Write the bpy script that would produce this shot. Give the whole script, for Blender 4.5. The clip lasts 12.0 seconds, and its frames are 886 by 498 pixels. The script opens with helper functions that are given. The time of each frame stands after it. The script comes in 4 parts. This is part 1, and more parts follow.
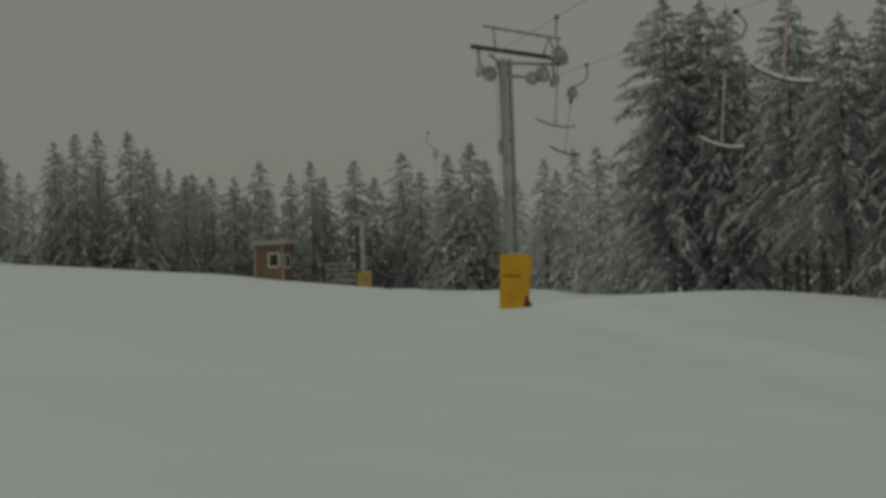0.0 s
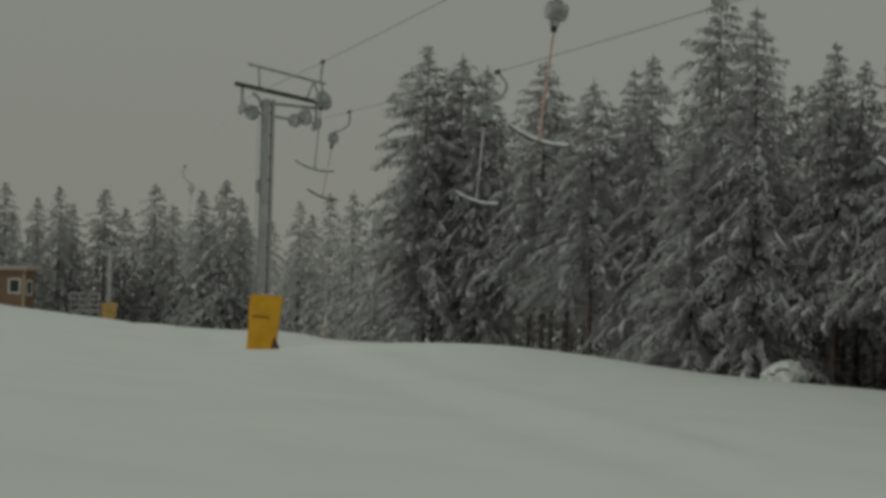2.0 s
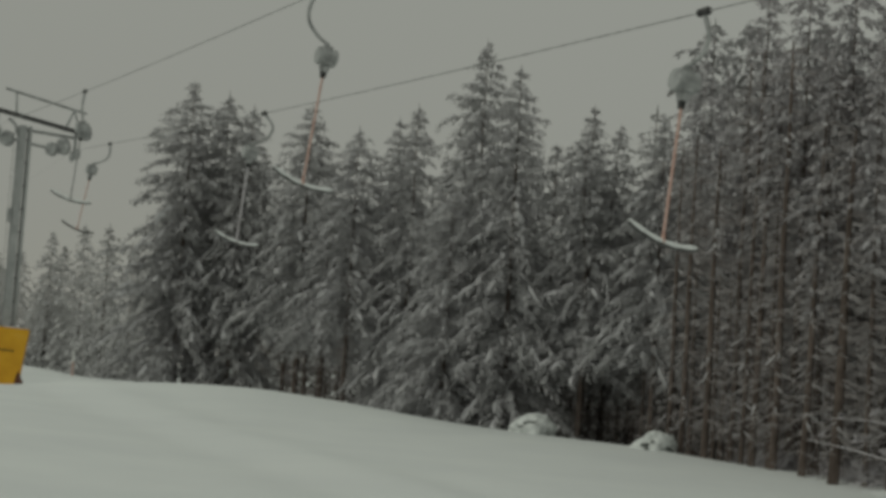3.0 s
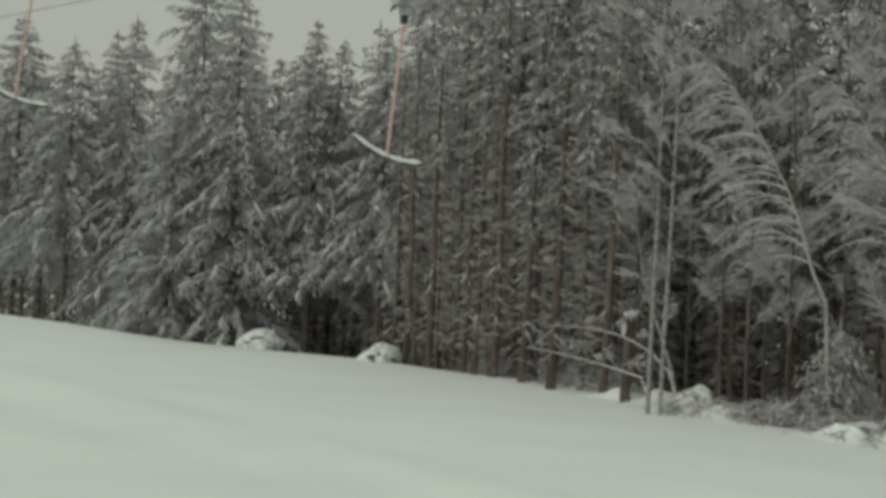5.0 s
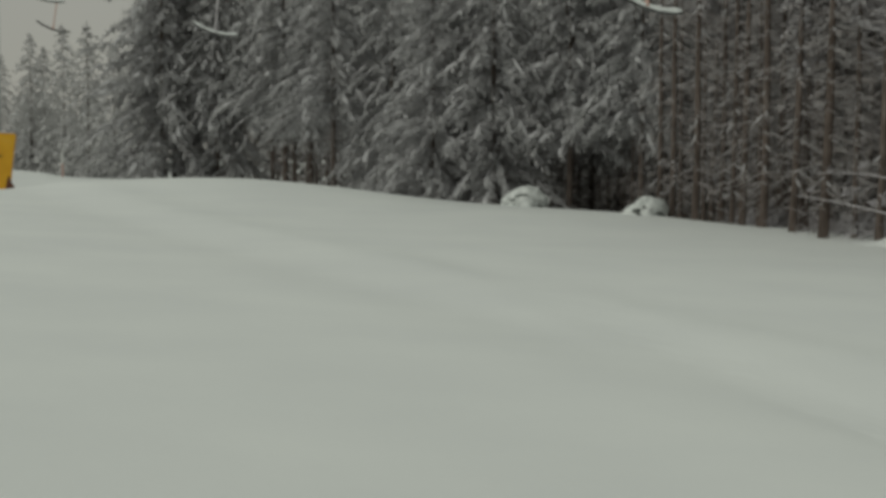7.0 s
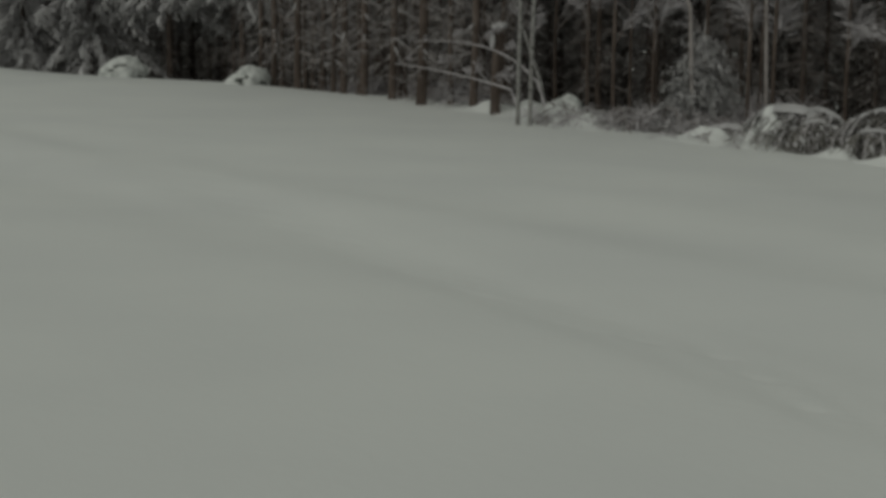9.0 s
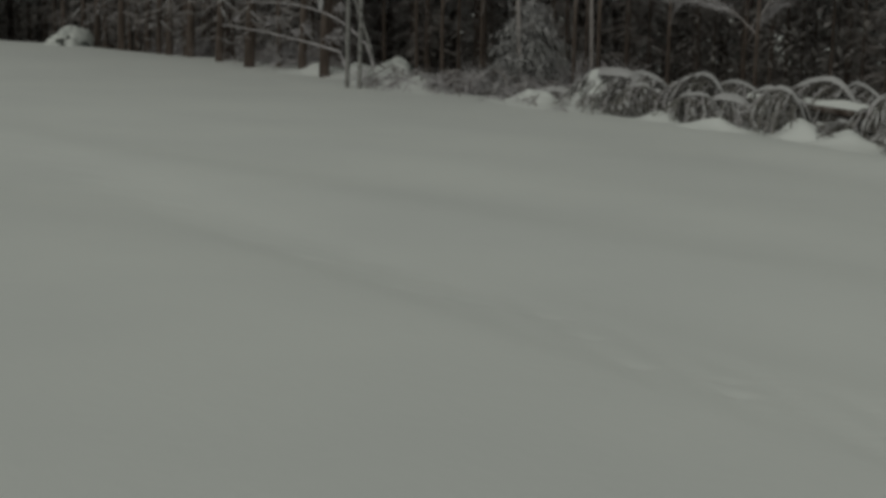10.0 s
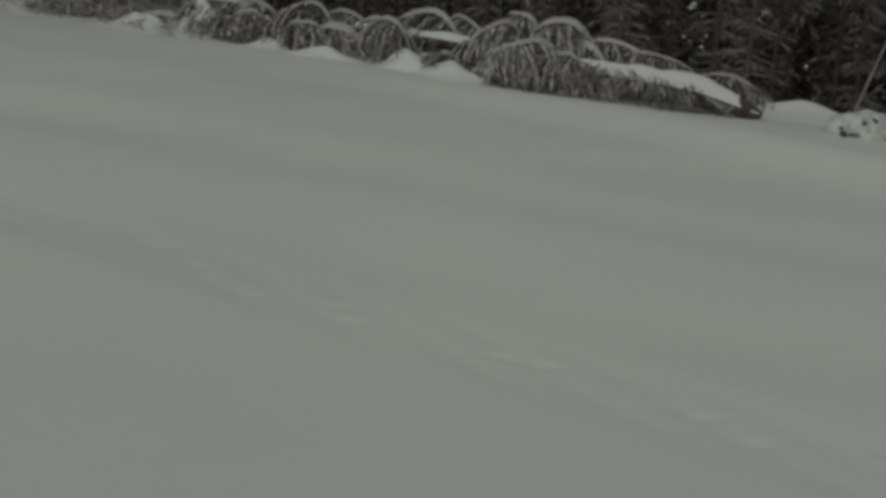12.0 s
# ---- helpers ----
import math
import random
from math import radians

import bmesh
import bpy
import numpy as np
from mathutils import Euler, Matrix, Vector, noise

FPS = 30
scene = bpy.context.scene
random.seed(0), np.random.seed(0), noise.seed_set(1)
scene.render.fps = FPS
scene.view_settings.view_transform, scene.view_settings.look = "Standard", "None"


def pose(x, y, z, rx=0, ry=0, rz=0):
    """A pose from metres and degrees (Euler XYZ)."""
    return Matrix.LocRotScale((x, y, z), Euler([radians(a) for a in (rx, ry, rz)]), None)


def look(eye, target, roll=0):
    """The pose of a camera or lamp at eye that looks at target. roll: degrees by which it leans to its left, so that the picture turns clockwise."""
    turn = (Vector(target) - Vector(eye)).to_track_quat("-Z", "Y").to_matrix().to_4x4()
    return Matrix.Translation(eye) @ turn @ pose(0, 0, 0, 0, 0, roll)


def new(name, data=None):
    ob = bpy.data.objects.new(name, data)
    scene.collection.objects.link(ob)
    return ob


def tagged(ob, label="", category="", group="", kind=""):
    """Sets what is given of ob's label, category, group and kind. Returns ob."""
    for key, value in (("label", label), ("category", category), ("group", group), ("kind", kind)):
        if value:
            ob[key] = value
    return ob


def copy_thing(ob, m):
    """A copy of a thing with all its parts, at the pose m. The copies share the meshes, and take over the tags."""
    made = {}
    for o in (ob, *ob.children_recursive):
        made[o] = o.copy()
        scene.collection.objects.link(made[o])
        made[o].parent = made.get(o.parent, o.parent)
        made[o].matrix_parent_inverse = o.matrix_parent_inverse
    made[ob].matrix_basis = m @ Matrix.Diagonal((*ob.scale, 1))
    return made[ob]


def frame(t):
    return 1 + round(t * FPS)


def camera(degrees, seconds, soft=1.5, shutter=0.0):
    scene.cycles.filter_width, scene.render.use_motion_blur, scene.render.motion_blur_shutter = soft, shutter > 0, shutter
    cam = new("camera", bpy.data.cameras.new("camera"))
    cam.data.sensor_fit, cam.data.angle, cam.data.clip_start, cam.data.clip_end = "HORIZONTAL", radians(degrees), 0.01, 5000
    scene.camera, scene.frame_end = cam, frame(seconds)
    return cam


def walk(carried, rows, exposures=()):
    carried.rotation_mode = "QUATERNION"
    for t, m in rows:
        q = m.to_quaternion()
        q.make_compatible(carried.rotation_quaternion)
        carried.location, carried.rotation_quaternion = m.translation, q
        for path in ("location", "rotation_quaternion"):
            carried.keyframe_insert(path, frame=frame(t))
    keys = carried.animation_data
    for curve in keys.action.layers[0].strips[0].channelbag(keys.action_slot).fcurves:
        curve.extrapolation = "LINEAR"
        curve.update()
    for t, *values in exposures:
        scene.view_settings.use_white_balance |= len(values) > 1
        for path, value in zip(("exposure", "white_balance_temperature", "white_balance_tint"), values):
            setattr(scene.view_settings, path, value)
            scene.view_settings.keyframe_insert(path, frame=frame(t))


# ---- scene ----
# ================= camera =================
cam = camera(34.0, 12.0, soft=3.9)
EYE = 1.6
# seconds, yaw (left positive), pitch, roll
ROWS = [
    (0.0, 7.49, 0.70, -2.18),
    (0.5, 5.44, 1.54, -0.99),
    (1.0, 2.88, 1.87, -0.08),
    (1.5, -0.00, 2.30, 0.35),
    (2.0, -2.28, 2.37, 1.30),
    (2.5, -7.48, 2.99, 3.23),
    (3.0, -11.70, 4.55, 3.52),
    (3.5, -14.33, 5.42, 3.41),
    (3.7, -15.57, 5.35, 3.26),
    (5.3, -23.03, 0.52, 2.39),
    (5.5, -20.87, -0.32, 2.07),
    (6.0, -15.68, -1.40, 0.68),
    (6.5, -10.75, -3.31, -0.20),
    (7.0, -12.41, -4.17, 0.03),
    (7.5, -18.10, -5.52, -0.01),
    (7.7, -19.87, -5.98, 0.05),
    (9.3, -29.59, -9.89, -0.18),
    (9.5, -30.74, -10.15, -0.34),
    (10.0, -34.80, -10.70, 0.74),
    (10.5, -38.27, -11.96, 1.00),
    (11.0, -39.75, -12.80, 0.75),
    (11.5, -43.59, -11.97, 1.64),
    (12.0, -50.54, -12.99, 3.54),
]
EXPOSURES = [(t, stops, 6700, tint) for t, stops, tint in
             [(0.0, -0.38, -2), (1.5, -0.31, -2), (2.5, -0.05, -1), (3.5, 0.20, 0), (5.5, 0.68, -3), (6.5, 0.45, 0), (7.5, 0.16, 2), (9.5, -0.38, 3), (12.0, -0.49, 3)]]
walk(cam, [(t, pose(0, 0, EYE, 0, 0, yaw) @ pose(0, 0, 0, 90 + pitch, 0, 0) @ pose(0, 0, 0, 0, 0, roll)) for t, yaw, pitch, roll in ROWS], EXPOSURES)

# ================= light: a closed overcast sky =================
world = bpy.data.worlds.new("overcast_sky")
scene.world = world
world.use_nodes = True
wn, wl = world.node_tree.nodes, world.node_tree.links
wn.clear()
w_out = wn.new("ShaderNodeOutputWorld")
w_bg = wn.new("ShaderNodeBackground")
w_sky = wn.new("ShaderNodeTexSky")
w_sky.sky_type, w_sky.sun_disc = "NISHITA", False
w_sky.sun_elevation, w_sky.sun_rotation = radians(32), radians(250)
w_mix = wn.new("ShaderNodeMix")
w_mix.data_type = "RGBA"
w_mix.inputs["Factor"].default_value = 0.93
w_co = wn.new("ShaderNodeTexCoord")
w_sep = wn.new("ShaderNodeSeparateXYZ")
w_ramp = wn.new("ShaderNodeValToRGB")
w_ramp.color_ramp.elements[0].position, w_ramp.color_ramp.elements[0].color = 0.0, (5.35, 5.1, 4.85, 1)
w_ramp.color_ramp.elements[1].position, w_ramp.color_ramp.elements[1].color = 0.9, (7.08, 7.25, 6.85, 1)
wl.new(w_co.outputs["Generated"], w_sep.inputs[0])
wl.new(w_sep.outputs["Z"], w_ramp.inputs["Fac"])
wl.new(w_sky.outputs[0], w_mix.inputs["A"])
wl.new(w_ramp.outputs["Color"], w_mix.inputs["B"])
wl.new(w_mix.outputs["Result"], w_bg.inputs["Color"])
w_bg.inputs["Strength"].default_value = 0.049
wl.new(w_bg.outputs[0], w_out.inputs[0])
sun = new("sun", bpy.data.lights.new("sun", "SUN"))
sun.data.energy, sun.data.angle, sun.data.color = 0.5, radians(36), (1.0, 0.98, 0.94)
sun.matrix_world = look((-47, -17, 31), (0, 0, 0))

# ================= materials =================
def material(name, stops, scale=6.0, rough=0.85, detail=6.0, bump=0.0, bump_scale=40.0, metal=0.0, stretch=(1, 1, 1), vary=0.0, island=0.0, spec=0.3):
    """Noise over a colour ramp; vary shifts it per object, island per loose piece."""
    m = bpy.data.materials.new(name)
    m.use_nodes = True
    nt, li = m.node_tree.nodes, m.node_tree.links
    b = nt["Principled BSDF"]
    co = nt.new("ShaderNodeTexCoord")
    mp = nt.new("ShaderNodeMapping")
    mp.inputs["Scale"].default_value = stretch
    no = nt.new("ShaderNodeTexNoise")
    no.inputs["Scale"].default_value, no.inputs["Detail"].default_value = scale, detail
    ra = nt.new("ShaderNodeValToRGB")
    els = ra.color_ramp.elements
    while len(els) < len(stops):
        els.new(0.5)
    for e, (p, c) in zip(els, stops):
        e.position, e.color = p, (*c, 1)
    li.new(co.outputs["Object"], mp.inputs[0])
    li.new(mp.outputs[0], no.inputs["Vector"])
    fac = no.outputs["Fac"]
    for amount, node, sock in ((vary, "ShaderNodeObjectInfo", "Random"), (island, "ShaderNodeNewGeometry", "Random Per Island")):
        if amount:
            src = nt.new(node)
            ma = nt.new("ShaderNodeMath")
            ma.operation = "MULTIPLY_ADD"
            ma.inputs[1].default_value, ma.inputs[2].default_value = amount, -amount / 2
            li.new(src.outputs[sock], ma.inputs[0])
            ad = nt.new("ShaderNodeMath")
            li.new(ma.outputs[0], ad.inputs[0])
            li.new(fac, ad.inputs[1])
            fac = ad.outputs[0]
    li.new(fac, ra.inputs["Fac"])
    li.new(ra.outputs["Color"], b.inputs["Base Color"])
    b.inputs["Roughness"].default_value, b.inputs["Metallic"].default_value = rough, metal
    b.inputs["Specular IOR Level"].default_value = spec
    if bump:
        n2 = nt.new("ShaderNodeTexNoise")
        n2.inputs["Scale"].default_value, n2.inputs["Detail"].default_value = bump_scale, 4
        bu = nt.new("ShaderNodeBump")
        bu.inputs["Strength"].default_value, bu.inputs["Distance"].default_value = bump, 0.02
        li.new(mp.outputs[0], n2.inputs["Vector"])
        li.new(n2.outputs["Fac"], bu.inputs["Height"])
        li.new(bu.outputs[0], b.inputs["Normal"])
    return m


SNOW = material("snow", [(0.3, (0.80, 0.82, 0.82)), (0.7, (0.86, 0.88, 0.87))], 0.35, 0.7, 8, 0.25, 9.0)
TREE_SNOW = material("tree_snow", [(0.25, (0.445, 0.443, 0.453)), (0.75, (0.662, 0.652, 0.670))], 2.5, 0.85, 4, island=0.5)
NEEDLES = material("frosted_needles", [(0.22, (0.299, 0.299, 0.294)), (0.5, (0.465, 0.458, 0.463)), (0.8, (0.631, 0.617, 0.633))], 1.3, 0.9, 4, vary=0.12, island=0.4)
RIMED_NEEDLES = material("rimed_needles", [(0.22, (0.352, 0.333, 0.340)), (0.5, (0.517, 0.496, 0.510)), (0.8, (0.683, 0.659, 0.680))], 1.3, 0.9, 4, vary=0.12, island=0.4)
# needles inside the forest: less rime, and the wood's shade put into the colour
DARK_NEEDLES = material("shaded_bare_needles", [(0.22, (0.150, 0.137, 0.130)), (0.5, (0.285, 0.265, 0.258)), (0.8, (0.46, 0.435, 0.432))], 1.3, 0.9, 4, vary=0.12, island=0.4)
# paler needles for the far spruces: distance haze put into the colour
FAR_NEEDLES = material("hazed_needles", [(0.22, (0.44, 0.435, 0.43)), (0.5, (0.58, 0.575, 0.57)), (0.8, (0.72, 0.71, 0.715))], 1.3, 0.9, 4, vary=0.2, island=0.4)
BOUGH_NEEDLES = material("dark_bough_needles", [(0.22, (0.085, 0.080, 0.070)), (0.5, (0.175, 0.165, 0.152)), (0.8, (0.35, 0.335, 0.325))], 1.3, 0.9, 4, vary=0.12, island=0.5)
BARK = material("bark", [(0.35, (0.078, 0.060, 0.051)), (0.6, (0.145, 0.115, 0.101)), (0.8, (0.30, 0.27, 0.26))], 7, 0.9, 6, 0.6, 30, stretch=(1, 1, 0.25), vary=0.15)
TWIG = material("frosted_twig", [(0.35, (0.180, 0.152, 0.143)), (0.65, (0.44, 0.415, 0.42))], 4, 0.9, 4, island=0.4)
RIMED_TWIG = material("rimed_dead_twig", [(0.35, (0.25, 0.222, 0.214)), (0.65, (0.50, 0.475, 0.478))], 4, 0.9, 4, island=0.4)
DEAD_TWIG = material("dead_twig", [(0.35, (0.18, 0.155, 0.147)), (0.65, (0.39, 0.36, 0.355))], 4, 0.9, 4, island=0.4)
BIRCH = material("birch_bark", [(0.32, (0.06, 0.055, 0.05)), (0.45, (0.24, 0.235, 0.23)), (0.7, (0.40, 0.395, 0.39))], 5, 0.8, 6, 0.3, 30, stretch=(1, 1, 3))
STEEL = material("galvanised_steel", [(0.3, (0.33, 0.34, 0.34)), (0.7, (0.50, 0.51, 0.51))], 3, 0.55, 6, 0.1, 60, 0.2)
DARK_STEEL = material("dark_steel", [(0.3, (0.05, 0.05, 0.05)), (0.7, (0.11, 0.11, 0.11))], 5, 0.6, 5, metal=0.2)
CABLE = material("rimed_cable", [(0.3, (0.20, 0.20, 0.20)), (0.7, (0.42, 0.42, 0.42))], 5, 0.7)
FROSTED = material("rimed_metal", [(0.3, (0.23, 0.235, 0.235)), (0.7, (0.50, 0.51, 0.51))], 6, 0.8, 5, 0.4, 40)
PAD = material("yellow_tarpaulin", [(0.25, (0.62, 0.31, 0.02)), (0.6, (0.76, 0.41, 0.03)), (0.85, (0.70, 0.45, 0.10))], 1.6, 0.55, 7, 0.25, 5)
# lighter yellow for the far pad: haze put into the tarpaulin's colour
HAZED_PAD = material("hazed_tarpaulin", [(0.25, (0.60, 0.38, 0.12)), (0.6, (0.70, 0.46, 0.17)), (0.85, (0.66, 0.48, 0.22))], 1.6, 0.6, 7, 0.25, 5)
PAD_MARK = material("dark_print", [(0.3, (0.10, 0.07, 0.02)), (0.7, (0.22, 0.14, 0.03))], 9, 0.6)
RUST = material("rust_brown", [(0.3, (0.07, 0.03, 0.02)), (0.7, (0.18, 0.08, 0.05))], 9, 0.85)
RED = material("faded_red_rod", [(0.3, (0.47, 0.275, 0.225)), (0.7, (0.62, 0.45, 0.40))], 12, 0.6, 5)
RUBBER = material("black_rubber", [(0.3, (0.02, 0.02, 0.02)), (0.7, (0.05, 0.05, 0.05))], 12, 0.7)
BOARD = material("brown_board", [(0.3, (0.18, 0.115, 0.080)), (0.7, (0.30, 0.20, 0.145))], 3, 0.8, 6, 0.3, 20, stretch=(6, 6, 0.6), vary=0.25)
PALE_WOOD = material("pale_wood", [(0.3, (0.33, 0.27, 0.19)), (0.7, (0.48, 0.40, 0.29))], 4, 0.8, 6)
WHITE = material("white_paint", [(0.3, (0.66, 0.66, 0.63)), (0.7, (0.80, 0.80, 0.78))], 6, 0.6)
STONE = material("dark_stone", [(0.3, (0.07, 0.075, 0.07)), (0.7, (0.20, 0.21, 0.20))], 5, 0.9, 8, 0.8, 14)
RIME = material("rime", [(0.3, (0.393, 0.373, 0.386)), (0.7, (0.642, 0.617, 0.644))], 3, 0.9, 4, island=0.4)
ROCK_SNOW = material("crusted_snow", [(0.3, (0.40, 0.42, 0.41)), (0.6, (0.78, 0.80, 0.79))], 6, 0.85, 8, 0.9, 18)
GLASS = bpy.data.materials.new("window_glass")
GLASS.use_nodes = True
GLASS.node_tree.nodes["Principled BSDF"].inputs["Base Color"].default_value = (0.02, 0.025, 0.025, 1)
GLASS.node_tree.nodes["Principled BSDF"].inputs["Roughness"].default_value = 0.06

# ================= plan: s runs up along the lift, p across it to the forest =================
LIFT = radians(-15.0)
ES, EP = (math.sin(LIFT), math.cos(LIFT)), (math.cos(LIFT), -math.sin(LIFT))
SWELLS = [(54.1, 9.8, -1.56, 8.8), (115.0, 1.4, 0.88, 14.0), (131.6, 10.0, -1.64, 14.0), (108.5, -18.1, -1.37, 14.0), (114.8, -6.4, 1.10, 14.0),
          (37.2, 22.0, 0.04, 6.9), (30.0, 22.0, 0.28, 5.7), (24.0, 22.0, -0.17, 5.0), (15.8, 21.5, 0.04, 4.3), (10.9, 21.5, -0.14, 4.0),
          (49.7, 22.0, -1.44, 8.7), (75.2, 20.7, 0.18, 12.5), (0.0, -10.0, -0.46, 4.0), (47.5, 15.7, 2.01, 7.0), (59.9, 16.1, 1.41, 9.9),
          (94.4, 11.1, -1.68, 14.0), (111.9, 3.6, -0.04, 14.0), (-4.0, 24.0, -0.48, 6.0), (64.0, 24.0, -0.82, 8.0), (7.0, 21.5, -0.12, 4.0), (22.0, 24.6, 0.2, 1.6), (25.0, 24.6, 0.2, 1.6)]
FOOTPRINTS = [(-4.0 + 0.36 * i + 0.1 * math.sin(i * 2.3), 4.35 + 0.097 * i + (0.13 if i % 2 else -0.13) + 0.14 * math.sin(i * 1.1)) for i in range(62) if i % 7 not in (2, 5)]


def at(s, p):
    return s * ES[0] + p * EP[0], s * ES[1] + p * EP[1]


def polar(az, d):
    """x, y at an azimuth (degrees, to the right of +y) and a distance."""
    return d * math.sin(radians(az)), d * math.cos(radians(az))


def to_sp(x, y):
    return x * ES[0] + y * ES[1], x * EP[0] + y * EP[1]


def terrain(s, p):
    """Height of the smooth snow surface."""
    a, b = 160 * np.tanh(s / 160), 60 * np.tanh(np.minimum(p, 22.6) / 60)
    z = 0.0182 * a - 0.0845 * b - 0.000073 * a * a + 0.00187 * b * b
    u = np.clip((p - 22.3) / 30, 0, 1)  # the ground falls away inside the forest
    z = z - 7 * u * u * (3 - 2 * u) - 0.5 * (1 - np.exp(-np.maximum(p - 22.3, 0) / 4)) * (1 - np.exp(-((s - 22.5) / 5.5) ** 4))
    for cs, cp, h, w in SWELLS:
        z = z + h * np.exp(-((s - cs) ** 2 + (p - cp) ** 2) / (2 * w * w))
    return z


def ground(x, y):
    s, p = to_sp(x, y)
    return float(terrain(s, p))


# ================= building helpers =================
def mesh_from(name, verts, faces, mat, smooth=False):
    me = bpy.data.meshes.new(name)
    me.from_pydata(verts, [], faces)
    me.materials.append(mat)
    if smooth:
        me.polygons.foreach_set("use_smooth", [True] * len(me.polygons))
    me.update()
    return me


def thing(name, label, category, group="", m=None, kind=""):
    ob = new(name)
    ob.empty_display_size = 0.2
    if m is not None:
        ob.matrix_basis = m
    return tagged(ob, label, category, group, kind)


def part(name, bm, mat, parent=None, label="", smooth=True):
    """One bmesh, or a ready mesh, as one object under a thing or a part."""
    if isinstance(bm, bpy.types.Mesh):
        me = bm
    else:
        me = bpy.data.meshes.new(name)
        bm.to_mesh(me)
        bm.free()
        me.materials.append(mat)
        if smooth:
            me.polygons.foreach_set("use_smooth", [True] * len(me.polygons))
            me.set_sharp_from_angle(angle=radians(38))
    ob = new(name, me)
    if parent is not None:
        ob.parent = parent
    return tagged(ob, label)


def box(bm, size, m=None, bevel=0.01):
    """Adds a bevelled box of that size, centred at m."""
    geo = bmesh.ops.create_cube(bm, size=1.0)
    vs = geo["verts"]
    bmesh.ops.scale(bm, vec=size, verts=vs)
    if bevel:
        es = list({e for v in vs for e in v.link_edges})
        out = bmesh.ops.bevel(bm, geom=es, offset=min(bevel, min(size) * 0.3), segments=2, affect="EDGES")
        vs = list({v for f in out["faces"] for v in f.verts} | {v for v in vs if v.is_valid})
    if m is not None:
        bmesh.ops.transform(bm, matrix=m, verts=vs)
    return bm


def tube(bm, path, radii, sides=8, cap=True):
    """Adds a tube along a path, with a radius for each point."""
    rings, n = [], len(path)
    pts = [Vector(q) for q in path]
    ref = Vector((0.31, 0.57, 0.76))
    for i, c in enumerate(pts):
        d = (pts[min(i + 1, n - 1)] - pts[max(i - 1, 0)]).normalized()
        u = d.cross(ref if abs(d.dot(ref)) < 0.95 else Vector((1, 0, 0))).normalized()
        v = d.cross(u)
        r = radii[i] if hasattr(radii, "__len__") else radii
        rings.append([bm.verts.new(c + r * (math.cos(2 * math.pi * k / sides) * u + math.sin(2 * math.pi * k / sides) * v)) for k in range(sides)])
    for a, b in zip(rings, rings[1:]):
        for k in range(sides):
            bm.faces.new((a[k], a[(k + 1) % sides], b[(k + 1) % sides], b[k]))
    if cap:
        bm.faces.new(rings[0][::-1])
        bm.faces.new(rings[-1])
    return bm


def drum(bm, r, width, m, sides=20):
    """Adds a rounded disc whose axis is the x of m."""
    prof = [(-0.5, 0.72), (-0.5, 0.92), (-0.38, 1.0), (-0.15, 0.93), (0.15, 0.93), (0.38, 1.0), (0.5, 0.92), (0.5, 0.72)]
    rings = [[bm.verts.new(m @ Vector((a * width, r * q * math.cos(2 * math.pi * k / sides), r * q * math.sin(2 * math.pi * k / sides)))) for k in range(sides)] for a, q in prof]
    for a, b in zip(rings, rings[1:]):
        for k in range(sides):
            bm.faces.new((a[k], a[(k + 1) % sides], b[(k + 1) % sides], b[k]))
    bm.faces.new(rings[0][::-1])
    bm.faces.new(rings[-1])
    return bm


def lump(bm, size, seed, m=None, rough=0.35, freq=1.3, levels=3, flat=-0.5):
    """Adds an uneven rounded mass (rock, snow cushion), cut off flat below."""
    geo = bmesh.ops.create_icosphere(bm, subdivisions=levels, radius=1.0)
    for v in geo["verts"]:
        q = v.co * freq + Vector((seed * 7.1, seed * 3.3, 0))
        v.co *= 1 + rough * noise.noise(q) + 0.4 * rough * noise.noise(q * 2.7)
        v.co.z = max(v.co.z, flat)
        v.co = Vector((v.co.x * size[0], v.co.y * size[1], v.co.z * size[2]))
        if m is not None:
            v.co = m @ v.co
    return bm


# ================= ground =================
def spread(n, near, far, power=3.2):
    u = np.linspace(-1, 1, n)
    return np.sign(u) * (near * np.abs(u) + (far - near) * np.abs(u) ** power)


